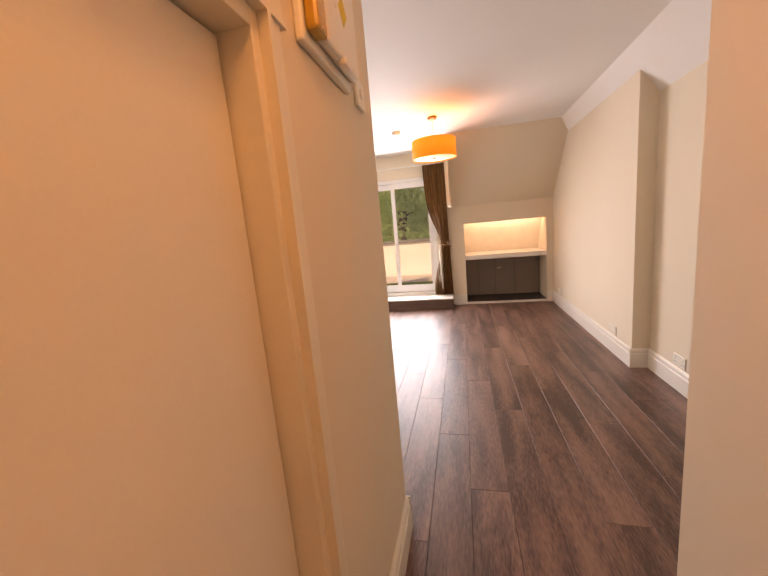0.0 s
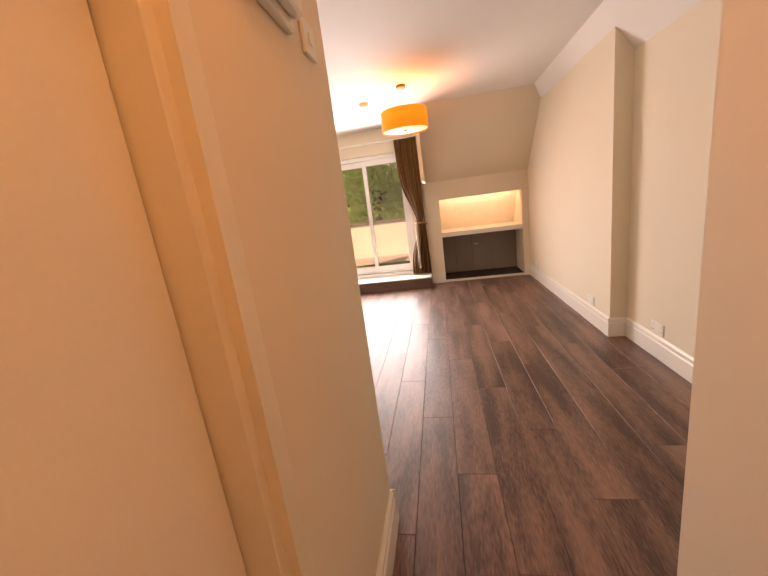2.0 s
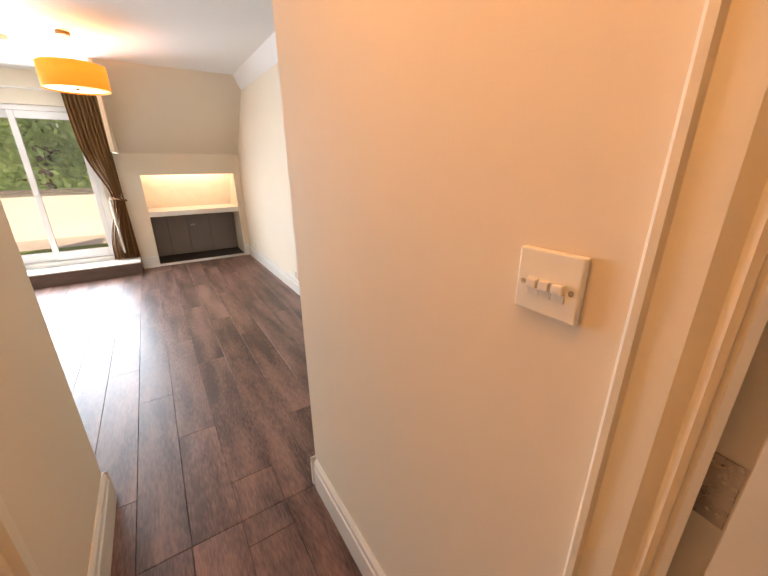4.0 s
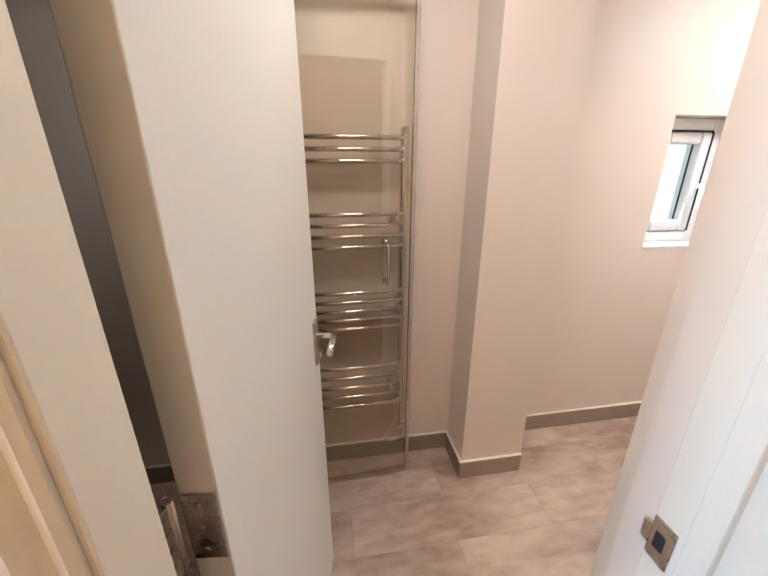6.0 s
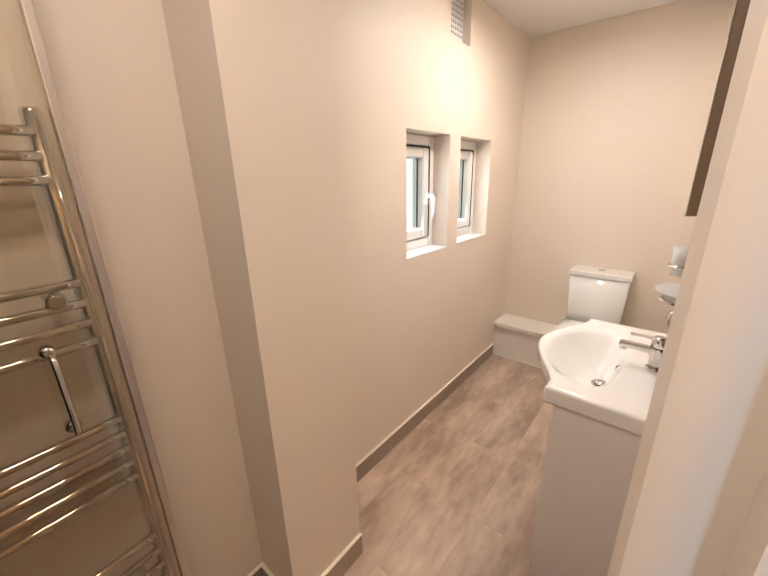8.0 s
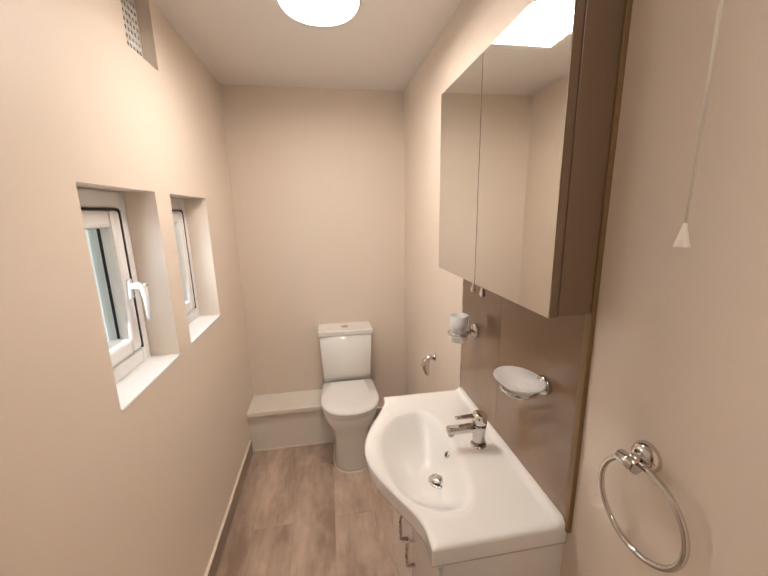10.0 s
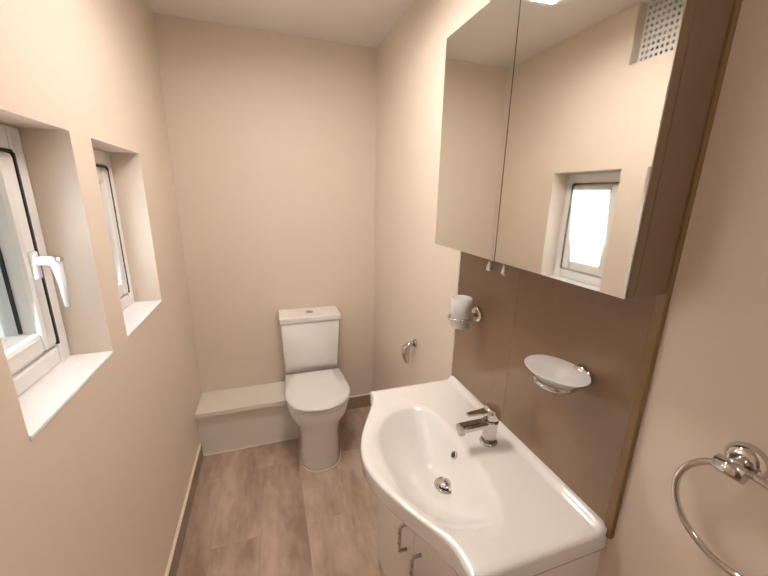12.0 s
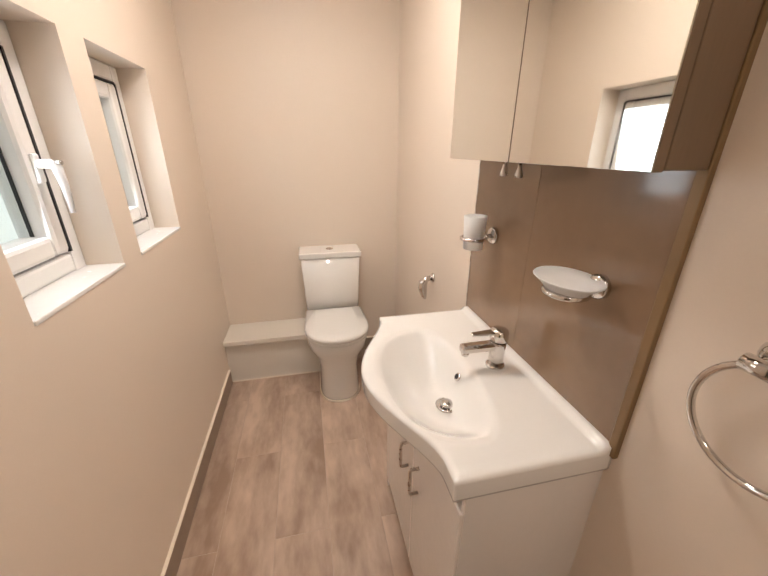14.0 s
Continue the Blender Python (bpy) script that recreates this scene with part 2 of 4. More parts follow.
def prism(outline, axis, a, b, r=0.0):
    """An outline of pairs pushed along an axis from a to b."""
    bm = bmesh.new()
    def at(p, h):
        return {"z": (p[0], p[1], h), "x": (h, p[0], p[1]), "y": (p[0], h, p[1])}[axis]
    A, B = [bm.verts.new(at(p, a)) for p in outline], [bm.verts.new(at(p, b)) for p in outline]
    n = len(outline)
    for j in range(n):
        bm.faces.new((A[j], A[(j + 1) % n], B[(j + 1) % n], B[j]))
    bm.faces.new(A[::-1])
    bm.faces.new(B)
    bmesh.ops.recalc_face_normals(bm, faces=bm.faces[:])
    if r:
        bmesh.ops.bevel(bm, geom=bm.edges[:], offset=r, segments=2, profile=0.5, affect="EDGES")
    return bm


def smooth(bm):
    for f in bm.faces:
        f.smooth = True
    return bm


def mesh_of(bm, name, material):
    me = bpy.data.meshes.new(name)
    bm.to_mesh(me)
    bm.free()
    me.materials.append(material)
    return me


def thing(name, base, label, category, group=""):
    ob = new(name)
    ob.location = base
    bpy.context.view_layer.update()
    return tagged(ob, label, category, group)


def part(name, bm, material, parent, label=""):
    w = parent.location.copy()
    if parent.parent:
        w += parent.parent.location
    bmesh.ops.translate(bm, vec=-w, verts=bm.verts)
    ob = new(name, mesh_of(bm, name, material))
    ob.parent = parent
    return tagged(ob, label)


def solid(name, bm, material, label, category, kind="structure", group=""):
    return tagged(new(name, mesh_of(bm, name, material)), label, category, group, kind)


# ---- structure ----
FAR = 3.125          # far bathroom wall
CB, CL = 2.32, 2.52  # ceilings: bathroom, hall and living room

# hall and bathroom door wall
w = box(-0.066, 0.0, -1.19, -0.034, 0, CL)
bx(w, -0.135, 0.0, -0.034, 0.6675, 2.032, CL)
bx(w, -0.1395, 0.0, 0.6675, FAR + 0.15, 0, CL)
solid("wall_hall_west", w, M_WALL, "cream painted plaster wall beside the bathroom door", "wall")
solid("wall_pier_east", box(-0.260, -0.157, 0.705, 1.01, 0, CB), M_BATH, "pinkish cream painted wall pier by the bathroom door", "wall")
solid("wall_reveal", box(-0.188, -0.1365, 0.6475, 0.705, 0, CB), M_BATH, "pinkish cream painted reveal beside the door frame", "wall")
solid("wall_vanity", box(-0.161, -0.157, 1.01, FAR, 0, CB), M_BATH, "pinkish cream painted wall behind the vanity unit", "wall")
# closing walls behind the door, the gap's shade put into their colour
solid("wall_door_inner", box(-0.071, -0.0675, -0.85, -0.036, 0, CB), M_GAPSHADE, "wall behind the open door, coloured near black for the shade in the door gap", "wall")
solid("wall_shower_end", box(-1.55, -0.0675, -1.0, -0.85, 0, CB), M_GAPSHADE, "added end wall of the shower corner, coloured near black for the shade", "wall")
solid("wall_radiator", box(-1.55, -1.23, -0.85, 0.725, 0, CB), M_BATH, "pinkish cream painted wall behind the towel radiator", "wall")
solid("wall_pier_west", box(-1.55, -1.025, 0.725, 1.03, 0, CB), M_BATH, "pinkish cream painted wall pier", "wall")
solid("wall_far", box(-1.55, 0.0, FAR, FAR + 0.15, 0, CB), M_BATH, "pinkish cream painted wall behind the toilet", "wall")
# window wall with two windows and a vent recess
WX = -1.276
w = box(WX - 0.19, WX, 1.03, FAR, 0, 1.04)
bx(w, WX - 0.19, WX, 1.03, 1.69, 1.04, 1.645)
bx(w, WX - 0.19, WX, 2.082, 2.20, 1.04, 1.645)
bx(w, WX - 0.19, WX, 2.606, FAR, 1.04, 1.645)
bx(w, WX - 0.19, WX, 1.03, FAR, 1.645, 2.08)
bx(w, WX - 0.19, WX, 1.03, 2.052, 2.08, CB)
bx(w, WX - 0.19, WX, 2.258, FAR, 2.08, CB)
bx(w, WX - 0.19, WX - 0.1, 2.052, 2.258, 2.08, CB)
solid("wall_window", w, M_BATH, "pinkish cream painted wall with two small windows", "wall")
solid("ceiling_bathroom", box(-1.55, 0, -1.0, FAR + 0.15, CB, CB + 0.1), M_CEIL, "white painted bathroom ceiling", "ceiling")

# hall and living room shell
RX, RC, RY = -0.985, -0.85, -3.485   # recess wall, breast face, breast corner
solid("wall_hall_east", box(0.827, 0.97, -1.62, -0.90, 0, CL), M_WALL, "cream painted hall wall with fuse box", "wall")
w = box(0.827, 0.97, -0.90, 0.1, 1.775, CL)
bx(w, 0.827, 0.97, 0.1, 1.9, 0, CL)
solid("wall_hall_east_rear", w, M_WALL, "cream painted hall wall around a low door", "wall")
solid("wall_hall_end", box(0.0, 0.97, 1.9, 2.05, 0, CL), M_WALL, "cream painted end wall of the hall", "wall")
solid("wall_living_entry", box(0.97, 3.2, -1.62, -1.47, 0, CL), M_WALL, "cream painted living room wall", "wall")
solid("wall_living_entry_west", box(RX, -0.066, -1.19, -1.0, 0, CL), M_WALL, "cream painted living room wall", "wall")
solid("wall_living_east", box(3.2, 3.35, -7.3, -1.47, 0, CL), M_WALL, "cream painted living room wall", "wall")
solid("wall_living_west", box(RX - 0.2, RX, RY, -1.0, 0, CL), M_WALL, "cream painted living room wall in the recess", "wall")
solid("wall_living_breast", box(RX - 0.2, RC, -7.3, RY, 0, CL), M_WALL, "cream painted projecting living room wall", "wall")
LY = -6.11
w = box(RC, -0.755, LY - 0.1, LY, 0, 1.62)
bx(w, 0.485, 0.70, LY - 0.1, LY, 0, 1.62)
bx(w, -0.755, 0.485, LY - 0.1, LY, 1.325, 1.62)
solid("wall_knee", w, M_WALL, "cream painted low wall with an eaves recess", "wall")
w = prism([(LY - 0.12, 1.61), (LY, 1.61), (-5.19, 2.52), (-5.31, 2.62)], "x", RC, 0.70)
solid("ceiling_slope", w, M_WALL, "cream painted sloping attic ceiling", "ceiling")
solid("wall_dormer_cheek", box(0.66, 0.70, -6.3, -5.2, 1.6, CL), M_WALL, "cream painted dormer cheek", "wall")
solid("wall_dormer_lower", box(0.66, 0.70, -6.3, LY - 0.1, 0, 1.6), M_WALL, "cream painted dormer cheek", "wall")
WY = -6.16
w = box(0.70, 3.2, WY - 0.14, WY, 2.15, CL)
bx(w, 2.75, 3.2, WY - 0.14, WY, 0, 2.15)
bx(w, 0.70, 0.93, WY - 0.14, WY, 0, 2.15)
bx(w, 0.93, 2.75, WY - 0.14, WY, 0, 0.17)
solid("wall_dormer", w, M_WALL, "cream painted dormer wall around the terrace window", "wall")
solid("ceiling_living", box(RX - 0.2, 3.35, -6.3, 2.05, CL, CL + 0.1), M_CEIL, "white painted flat ceiling", "ceiling")
w = prism([(RX - 0.02, 2.17), (RX - 0.02, 2.54), (-0.73, 2.54), (-0.74, CL)], "y", -5.3, -1.19)
solid("ceiling_cove", w, M_CEIL, "white painted sloping ceiling edge", "ceiling")

# floors
solid("floor_base", box(-1.6, 3.4, -7.3, FAR + 0.2, -0.15, -0.006), M_GAP, "dark underlay below the floor boards", "floor")
floor_hall = tagged(new("floor_living"), "dark brown oak laminate floor boards", "floor", kind="structure")
floor_bath = tagged(new("floor_bathroom"), "grey-brown wood-effect porcelain floor tiles", "floor", kind="structure")
solid("floor_grout", box(-1.36, -0.04, -0.9, FAR, -0.006, -0.0012), M_GROUT, "beige grout bed between tiles", "floor")

# skirting boards: white moulded ones in hall and living room
def skirting(axis, a, b, at, out, h=0.165, t=0.02):
    o = [(0, 0), (out * t, 0), (out * t, h * 0.72), (out * t * 0.75, h * 0.76), (out * t * 0.75, h * 0.92), (out * t * 0.3, h), (0, h)]
    o = [(at + p, z) for p, z in o]
    solid("baseboard", prism(o, axis, a, b), M_GLOSSPAINT, "white gloss painted moulded skirting board", "baseboard")


skirting("y", -1.17, -0.097, 0.0, 1)
skirting("y", -1.62, -0.91, 0.827, -1)
skirting("x", 0.807, 3.2, -1.62, -1)
skirting("x", RX, 0.02, -1.19, -1)
skirting("y", RY, -1.19, RX, 1)
skirting("x", RX, RC + 0.02, RY, 1)
skirting("y", LY, RY, RC, 1)
skirting("x", RC, -0.755, LY, 1)
skirting("x", 0.485, 0.70, LY, 1)
solid("baseboard", box(-0.755, 0.485, LY - 0.02, LY + 0.012, 0, 0.035, 0.004), M_GLOSSPAINT, "white painted threshold strip of the eaves recess", "baseboard")


def tile_skirting(x0, x1, y0, y1):
    solid("baseboard", box(x0, x1, y0, y1, 0, 0.095, 0.001, 1), M_SKTILE, "brown porcelain tile skirting", "baseboard")
    solid("trim", box(x0 - 0.001, x1 + 0.001, y0 - 0.001, y1 + 0.001, 0.095, 0.101, 0.001, 1), M_CAULK, "cream caulk line on the skirting", "trim")


tile_skirting(WX, WX + 0.011, 1.03, 2.90)
tile_skirting(-1.025, -1.014, 0.714, 1.03)
tile_skirting(-1.23, -1.025, 0.714, 0.725)
tile_skirting(-1.23, -1.219, -0.85, 0.714)
tile_skirting(-1.0, -0.16, FAR - 0.011, FAR)
tile_skirting(-0.168, -0.157, 2.02, FAR - 0.011)
tile_skirting(-0.168, -0.157, 1.012, 1.37)

# ---- eaves recess ----
w = box(-0.80, 0.53, -6.98, -6.94, 0, 1.45)
bx(w, -0.80, -0.757, -6.94, LY - 0.1, 0, 1.45)
bx(w, 0.487, 0.53, -6.94, LY - 0.1, 0, 1.45)
bx(w, -0.80, 0.53, -6.98, LY - 0.1, 1.45, 1.5)
solid("wall_recess", w, M_WALL, "cream painted inside of the eaves recess", "wall")
solid("floor_recess", box(-0.757, 0.487, -6.94, LY - 0.02, 0.0, 0.03), M_RECESSDARK, "very dark brown recess floor", "floor")
solid("wall_recess_back", prism([(-6.80, 0.80), (-6.84, 0.80), (-6.45, 1.45), (-6.41, 1.45)], "x", -0.757, 0.487), M_CAULK, "pale cream sloping board above the recess shelf", "wall")
shelf = thing("recess_shelf", (-0.135, -6.5, 0.75), "white painted shelf across the eaves recess", "shelf")
part("board", box(-0.756, 0.486, -6.80, -6.16, 0.775, 0.805, 0.003), M_GLOSSPAINT, shelf)
part("front_edge", box(-0.756, 0.486, -6.16, -6.135, 0.735, 0.807, 0.003), M_GLOSSPAINT, shelf)
cup = thing("eaves_cupboard", (-0.135, -6.7, 0.03), "grey-brown painted cupboard doors under the shelf", "cupboard")
part("body", box(-0.755, 0.485, -6.90, -6.665, 0.034, 0.77), M_RECESSDARK, cup)
for a, b in ((-0.755, -0.35), (-0.345, -0.02), (-0.015, 0.27), (0.275, 0.485)):
    d = part("door", box(a, b, -6.665, -6.64, 0.04, 0.77, 0.003), M_GREYDOOR, cup)
k = part("handle", box(-0.12, -0.05, -6.64, -6.615, 0.50, 0.525, 0.004), M_STEEL, cup, "small metal handle")

# ---- terrace window, plinth, curtain ----
def bar(name, a, parent, r=0.006, m=M_PVC, label=""):
    return part(name, box(*a, r), m, parent, label)


win = tagged(new("window_1"), "white framed sliding terrace window", "window", kind="structure")
win.location = (1.8, WY, 0.17)
bpy.context.view_layer.update()
y0, y1 = WY - 0.11, WY - 0.03
bar("window_frame", (0.93, 0.99, y0, y1, 0.17, 2.15), win)
bar("window_frame", (2.69, 2.75, y0, y1, 0.17, 2.15), win)
bar("window_frame", (0.99, 2.69, y0, y1, 2.09, 2.15), win)
bar("window_sill", (0.93, 2.75, y0, WY + 0.02, 0.17, 0.235), win)
for a, b, o in ((0.99, 1.66, 0.0), (1.60, 2.69, -0.035)):
    s = bar("sash", (a, a + 0.065, y0 + 0.03 + o, y0 + 0.065 + o, 0.24, 2.09), win)
    bar("sash", (b - 0.065, b, y0 + 0.03 + o, y0 + 0.065 + o, 0.24, 2.09), win)
    bar("sash", (a + 0.065, b - 0.065, y0 + 0.03 + o, y0 + 0.065 + o, 0.24, 0.36), win)
    bar("sash", (a + 0.065, b - 0.065, y0 + 0.03 + o, y0 + 0.065 + o, 2.0, 2.09), win)
    p = part("pane", box(a + 0.06, b - 0.06, y0 + 0.045 + o, y0 + 0.05 + o, 0.35, 2.01), M_PANE, win)
    p.visible_shadow = False
pl = thing("window_step", (1.9, -5.95, 0), "dark oak boxed step below the terrace window", "step")
part("front", box(0.705, 3.2, -5.80, -5.78, 0, 0.165), M_STEP, pl)
part("top", box(0.705, 3.2, WY, -5.77, 0.165, 0.185, 0.003), M_GLOSSPAINT, pl, "white painted top board")

rail = thing("curtain_rail", (1.8, -6.08, 2.31), "thin white curtain rail above the terrace window", "curtain rail")
part("rod", tube([(0.72, -6.07, 2.31), (3.1, -6.07, 2.31)], 0.011), M_GLOSSPAINT, rail)
for x in (0.75, 1.9, 3.0):
    part("bracket", box(x, x + 0.02, WY, -6.06, 2.30, 2.325, 0.003), M_GLOSSPAINT, rail)

cur = thing("curtain", (0.9, -6.05, 0.19), "dark brown satin curtain tied back with a tassel", "curtain")
bm = bmesh.new()
rows = []
for i in range(61):
    s = i / 60
    z = 2.30 - s * 2.10
    pinch = math.exp(-((z - 1.02) / 0.42) ** 2)
    half = 0.17 * (1 - 0.60 * pinch) * (1 - 0.12 * s)
    cx = 0.915 - 0.09 * pinch - 0.07 * s
    ring = []
    for j in range(97):
        u = j / 96
        ph = u * 2 * math.pi * 8
        ring.append(bm.verts.new((cx + half * (2 * u - 1) + 0.006 * math.sin(ph * 0.5 + 2 * s), -6.03 + (0.034 - 0.012 * pinch) * math.sin(ph + 0.6 * math.sin(3 * s + u * 5)), z)))
    rows.append(ring)
for A, B in zip(rows, rows[1:]):
    for j in range(96):
        bm.faces.new((A[j], A[j + 1], B[j + 1], B[j])).smooth = True
cloth = part("cloth", bm, M_CURTAIN, cur)
md = cloth.modifiers.new("thickness", "SOLIDIFY")
md.thickness = 0.004
part("tie_band", tube([(0.79 + 0.085 * math.cos(a), -6.03 + 0.06 * math.sin(a), 1.02 + 0.02 * math.cos(a)) for a in [2 * math.pi * i / 24 for i in range(24)]], 0.012, 8, True), M_CURTAIN, cur)
part("tassel", tube([(0.875, -5.965, 1.02), (0.875, -5.965, 0.90), (0.87, -5.965, 0.60), (0.865, -5.965, 0.30)], [0.012, 0.02, 0.016, 0.012], 10), M_BAND, cur, "pale hanging tassel cord")
part("hook", tube([(0.705, -6.05, 1.08), (0.73, -6.02, 1.10), (0.76, -6.01, 1.05), (0.74, -6.0, 1.03)], 0.006, 8), M_STEEL, cur)

# ---- pendant, smoke alarm, sockets in the living room ----
pen = thing("pendant_lamp", (0.775, -4.35, CL), "orange fabric drum pendant lamp, lit", "pendant lamp")
part("ceiling_rose", lathe([(0.045, CL - 0.03), (0.05, CL - 0.025), (0.05, CL - 0.004)], (0.775, -4.35, 0)), M_BRASS, pen)
part("flex", tube([(0.775, -4.35, CL - 0.03), (0.775, -4.35, 2.25)], 0.004, 8), M_GLOSSPAINT, pen)
bm = bmesh.new()
n = 64
ra = [[bm.verts.new((0.775 + r * math.cos(2 * math.pi * j / n), -4.35 + r * math.sin(2 * math.pi * j / n), z)) for j in range(n)] for r, z in ((0.24, 2.08), (0.24, 2.275), (0.236, 2.275), (0.236, 2.08))]
for A, B in zip(ra, ra[1:] + ra[:1]):
    for j in range(n):
        bm.faces.new((A[j], A[(j + 1) % n], B[(j + 1) % n], B[j])).smooth = True
part("shade", bm, M_SHADE, pen, "orange fabric drum shade")
part("diffuser", lathe([(0.02, 2.092), (0.234, 2.092), (0.234, 2.097), (0.02, 2.097)], (0.775, -4.35, 0), n=48), M_DIFF, pen, "glowing white diffuser")
part("diffuser_knob", lathe([(0.014, 2.078), (0.016, 2.083), (0.012, 2.092)], (0.775, -4.35, 0), n=16), M_BRASS, pen)
sm = thing("smoke_alarm", (1.25, -4.75, CL), "round white smoke alarm on the ceiling", "smoke alarm")
part("body", lathe([(0.03, CL - 0.04), (0.045, CL - 0.036), (0.055, CL - 0.02), (0.055, CL - 0.001)], (1.25, -4.75, 0)), M_WHITE, sm)
part("grille", lathe([(0.02, CL - 0.046), (0.028, CL - 0.044), (0.03, CL - 0.04)], (1.25, -4.75, 0)), M_WHITE, sm)


def socket(x, y, z):
    s = thing("wall_socket", (x, y, z), "white double wall socket above the skirting", "socket", "living room sockets")
    part("plate", box(x, x + 0.009, y - 0.073, y + 0.073, z - 0.043, z + 0.043, 0.003), M_WHITE, s)
    for dy in (-0.045, 0.045):
        part("switch", box(x + 0.009, x + 0.013, y + dy - 0.008, y + dy + 0.008, z + 0.012, z + 0.03, 0.001), M_WHITE, s)
        for q in (-0.012, 0.012):
            part("pin_hole", box(x + 0.009, x + 0.0095, y + dy - 0.003 + q, y + dy + 0.003 + q, z - 0.022, z - 0.014), M_GASKET, s)


socket(RC, -3.86, 0.222)
socket(RC, -5.73, 0.23)
socket(RX, -3.06, 0.222)

# ---- hall: low white door, fuse box, switches ----
ld = tagged(new("door_1"), "closed white flush door in a moulded frame", "door", kind="structure")
ld.location = (0.88, -0.4, 0)
bpy.context.view_layer.update()
part("leaf", box(0.885, 0.925, -0.812, 0.02, 0.006, 1.692, 0.003), M_DOOR, ld)
part("jamb", box(0.826, 0.94, -0.845, -0.816, 0, 1.735, 0.002), M_LINING, ld)
part("jamb", box(0.826, 0.94, 0.024, 0.055, 0, 1.735, 0.002), M_LINING, ld)
part("head", box(0.826, 0.94, -0.816, 0.024, 1.697, 1.735, 0.002), M_LINING, ld)
arch = [(0, 0), (0.022, 0), (0.022, 0.012), (0.016, 0.02), (0.016, 0.05), (0.010, 0.062), (0, 0.066)]


def architrave(name, wall_x, out, ya, yb, top, parent):
    """Moulded trim round an opening from ya to yb, on the wall face at wall_x."""
    def prof(edge, s):
        return [(wall_x + out * t, edge + s * q) for t, q in arch]
    part(name, prism(prof(ya, -1), "z", 0, top), M_LINING, parent)
    part(name, prism(prof(yb, 1), "z", 0, top), M_LINING, parent)
    part(name, prism([(wall_x + out * t, top + q) for t, q in arch], "y", ya - 0.066, yb + 0.066), M_LINING, parent)


architrave("architrave", 0.827, -1, -0.838, 0.048, 1.728, ld)

fb = thing("fuse_box", (0.80, -1.15, 1.76), "white plastic fuse box with a yellow sticker", "fuse box")
part("base", box(0.806, 0.8265, -1.30, -0.985, 1.752, 2.02, 0.006), M_WHITE, fb)
part("cover", box(0.775, 0.806, -1.29, -1.05, 1.772, 2.01, 0.012, 3), M_WHITE, fb)
part("flap", box(0.776, 0.806, -1.05, -0.995, 1.772, 2.01, 0.008), M_AMBER, fb, "amber translucent side flap")
part("latch", box(0.769, 0.79, -1.19, -1.14, 1.762, 1.78, 0.004), M_WHITE, fb)
part("sticker", prism([(-1.20, 1.89), (-1.17, 1.925), (-1.14, 1.89), (-1.17, 1.855)], "x", 0.7735, 0.7755), M_YELLOW, fb)
part("cable", tube([(0.80, -1.2, 2.01), (0.80, -1.22, 2.1), (0.82, -1.25, 2.25), (0.82, -1.25, 2.5)], 0.006, 8), M_GASKET, fb)
ts = thing("hall_switch", (0.82, -1.44, 1.79), "white rocker switch plate on the hall wall", "switch")
part("plate", box(0.815, 0.827, -1.483, -1.397, 1.755, 1.841, 0.003), M_WHITE, ts)
part("rocker", box(0.810, 0.815, -1.452, -1.428, 1.785, 1.812, 0.002), M_WHITE, ts)

sw = thing("light_switch", (0.005, -0.194, 1.288), "white three-gang light switch plate with small rockers", "switch")
part("plate", box(0.0, 0.011, -0.238, -0.150, 1.252, 1.338, 0.003), M_WHITE, sw)
for i in range(3):
    c = -0.194 + (i - 1) * 0.0175
    part("rocker", box(0.011, 0.019, c - 0.0075, c + 0.0075, 1.287, 1.300, 0.002), M_WHITE, sw)
    part("rocker_frame", box(0.011, 0.0125, c - 0.0085, c + 0.0085, 1.276, 1.301, 0.0005, 1), M_WHITE, sw)
for dy in (-0.033, 0.033):
    part("screw", lathe([(0.0035, 0.011), (0.0035, 0.0125)], (0, -0.194 + dy, 1.292), "x", 12), M_STEEL, sw)

# ---- bathroom door and its frame ----
fr = tagged(new("door_2"), "white door frame with moulded trim and strike plate", "door", kind="structure")
fr.location = (-0.07, 0.3, 0)
bpy.context.view_layer.update()
part("jamb", box(-0.068, 0.002, -0.034, -0.010, 0, 2.0, 0.002), M_LINING, fr)
part("jamb", box(-0.139, 0.002, 0.645, 0.667, 0, 2.0, 0.002), M_LINING, fr)
part("head", box(-0.137, 0.002, -0.032, 0.667, 2.0, 2.03, 0.002), M_LINING, fr)
part("door_stop", box(-0.085, -0.05, 0.632, 0.645, 0, 2.0, 0.002), M_LINING, fr)
arch = [(0, 0), (0.007, 0), (0.010, 0.006), (0.007, 0.014), (0.012, 0.022), (0.016, 0.029), (0.016, 0.064), (0.022, 0.068), (0.022, 0.076), (0.018, 0.080), (0, 0.080)]
architrave("architrave", 0.0, 1, -0.016, 0.653, 2.012, fr)
part("strike_plate", box(-0.137, -0.10, 0.6425, 0.6455, 0.832, 0.912, 0.001, 1), M_STEEL, fr, "worn steel strike plate")
part("strike_lip", box(-0.15, -0.135, 0.6415, 0.6445, 0.852, 0.892, 0.001, 1), M_STEEL, fr)
part("strike_hole", box(-0.128, -0.112, 0.6415, 0.643, 0.857, 0.887), M_GASKET, fr)

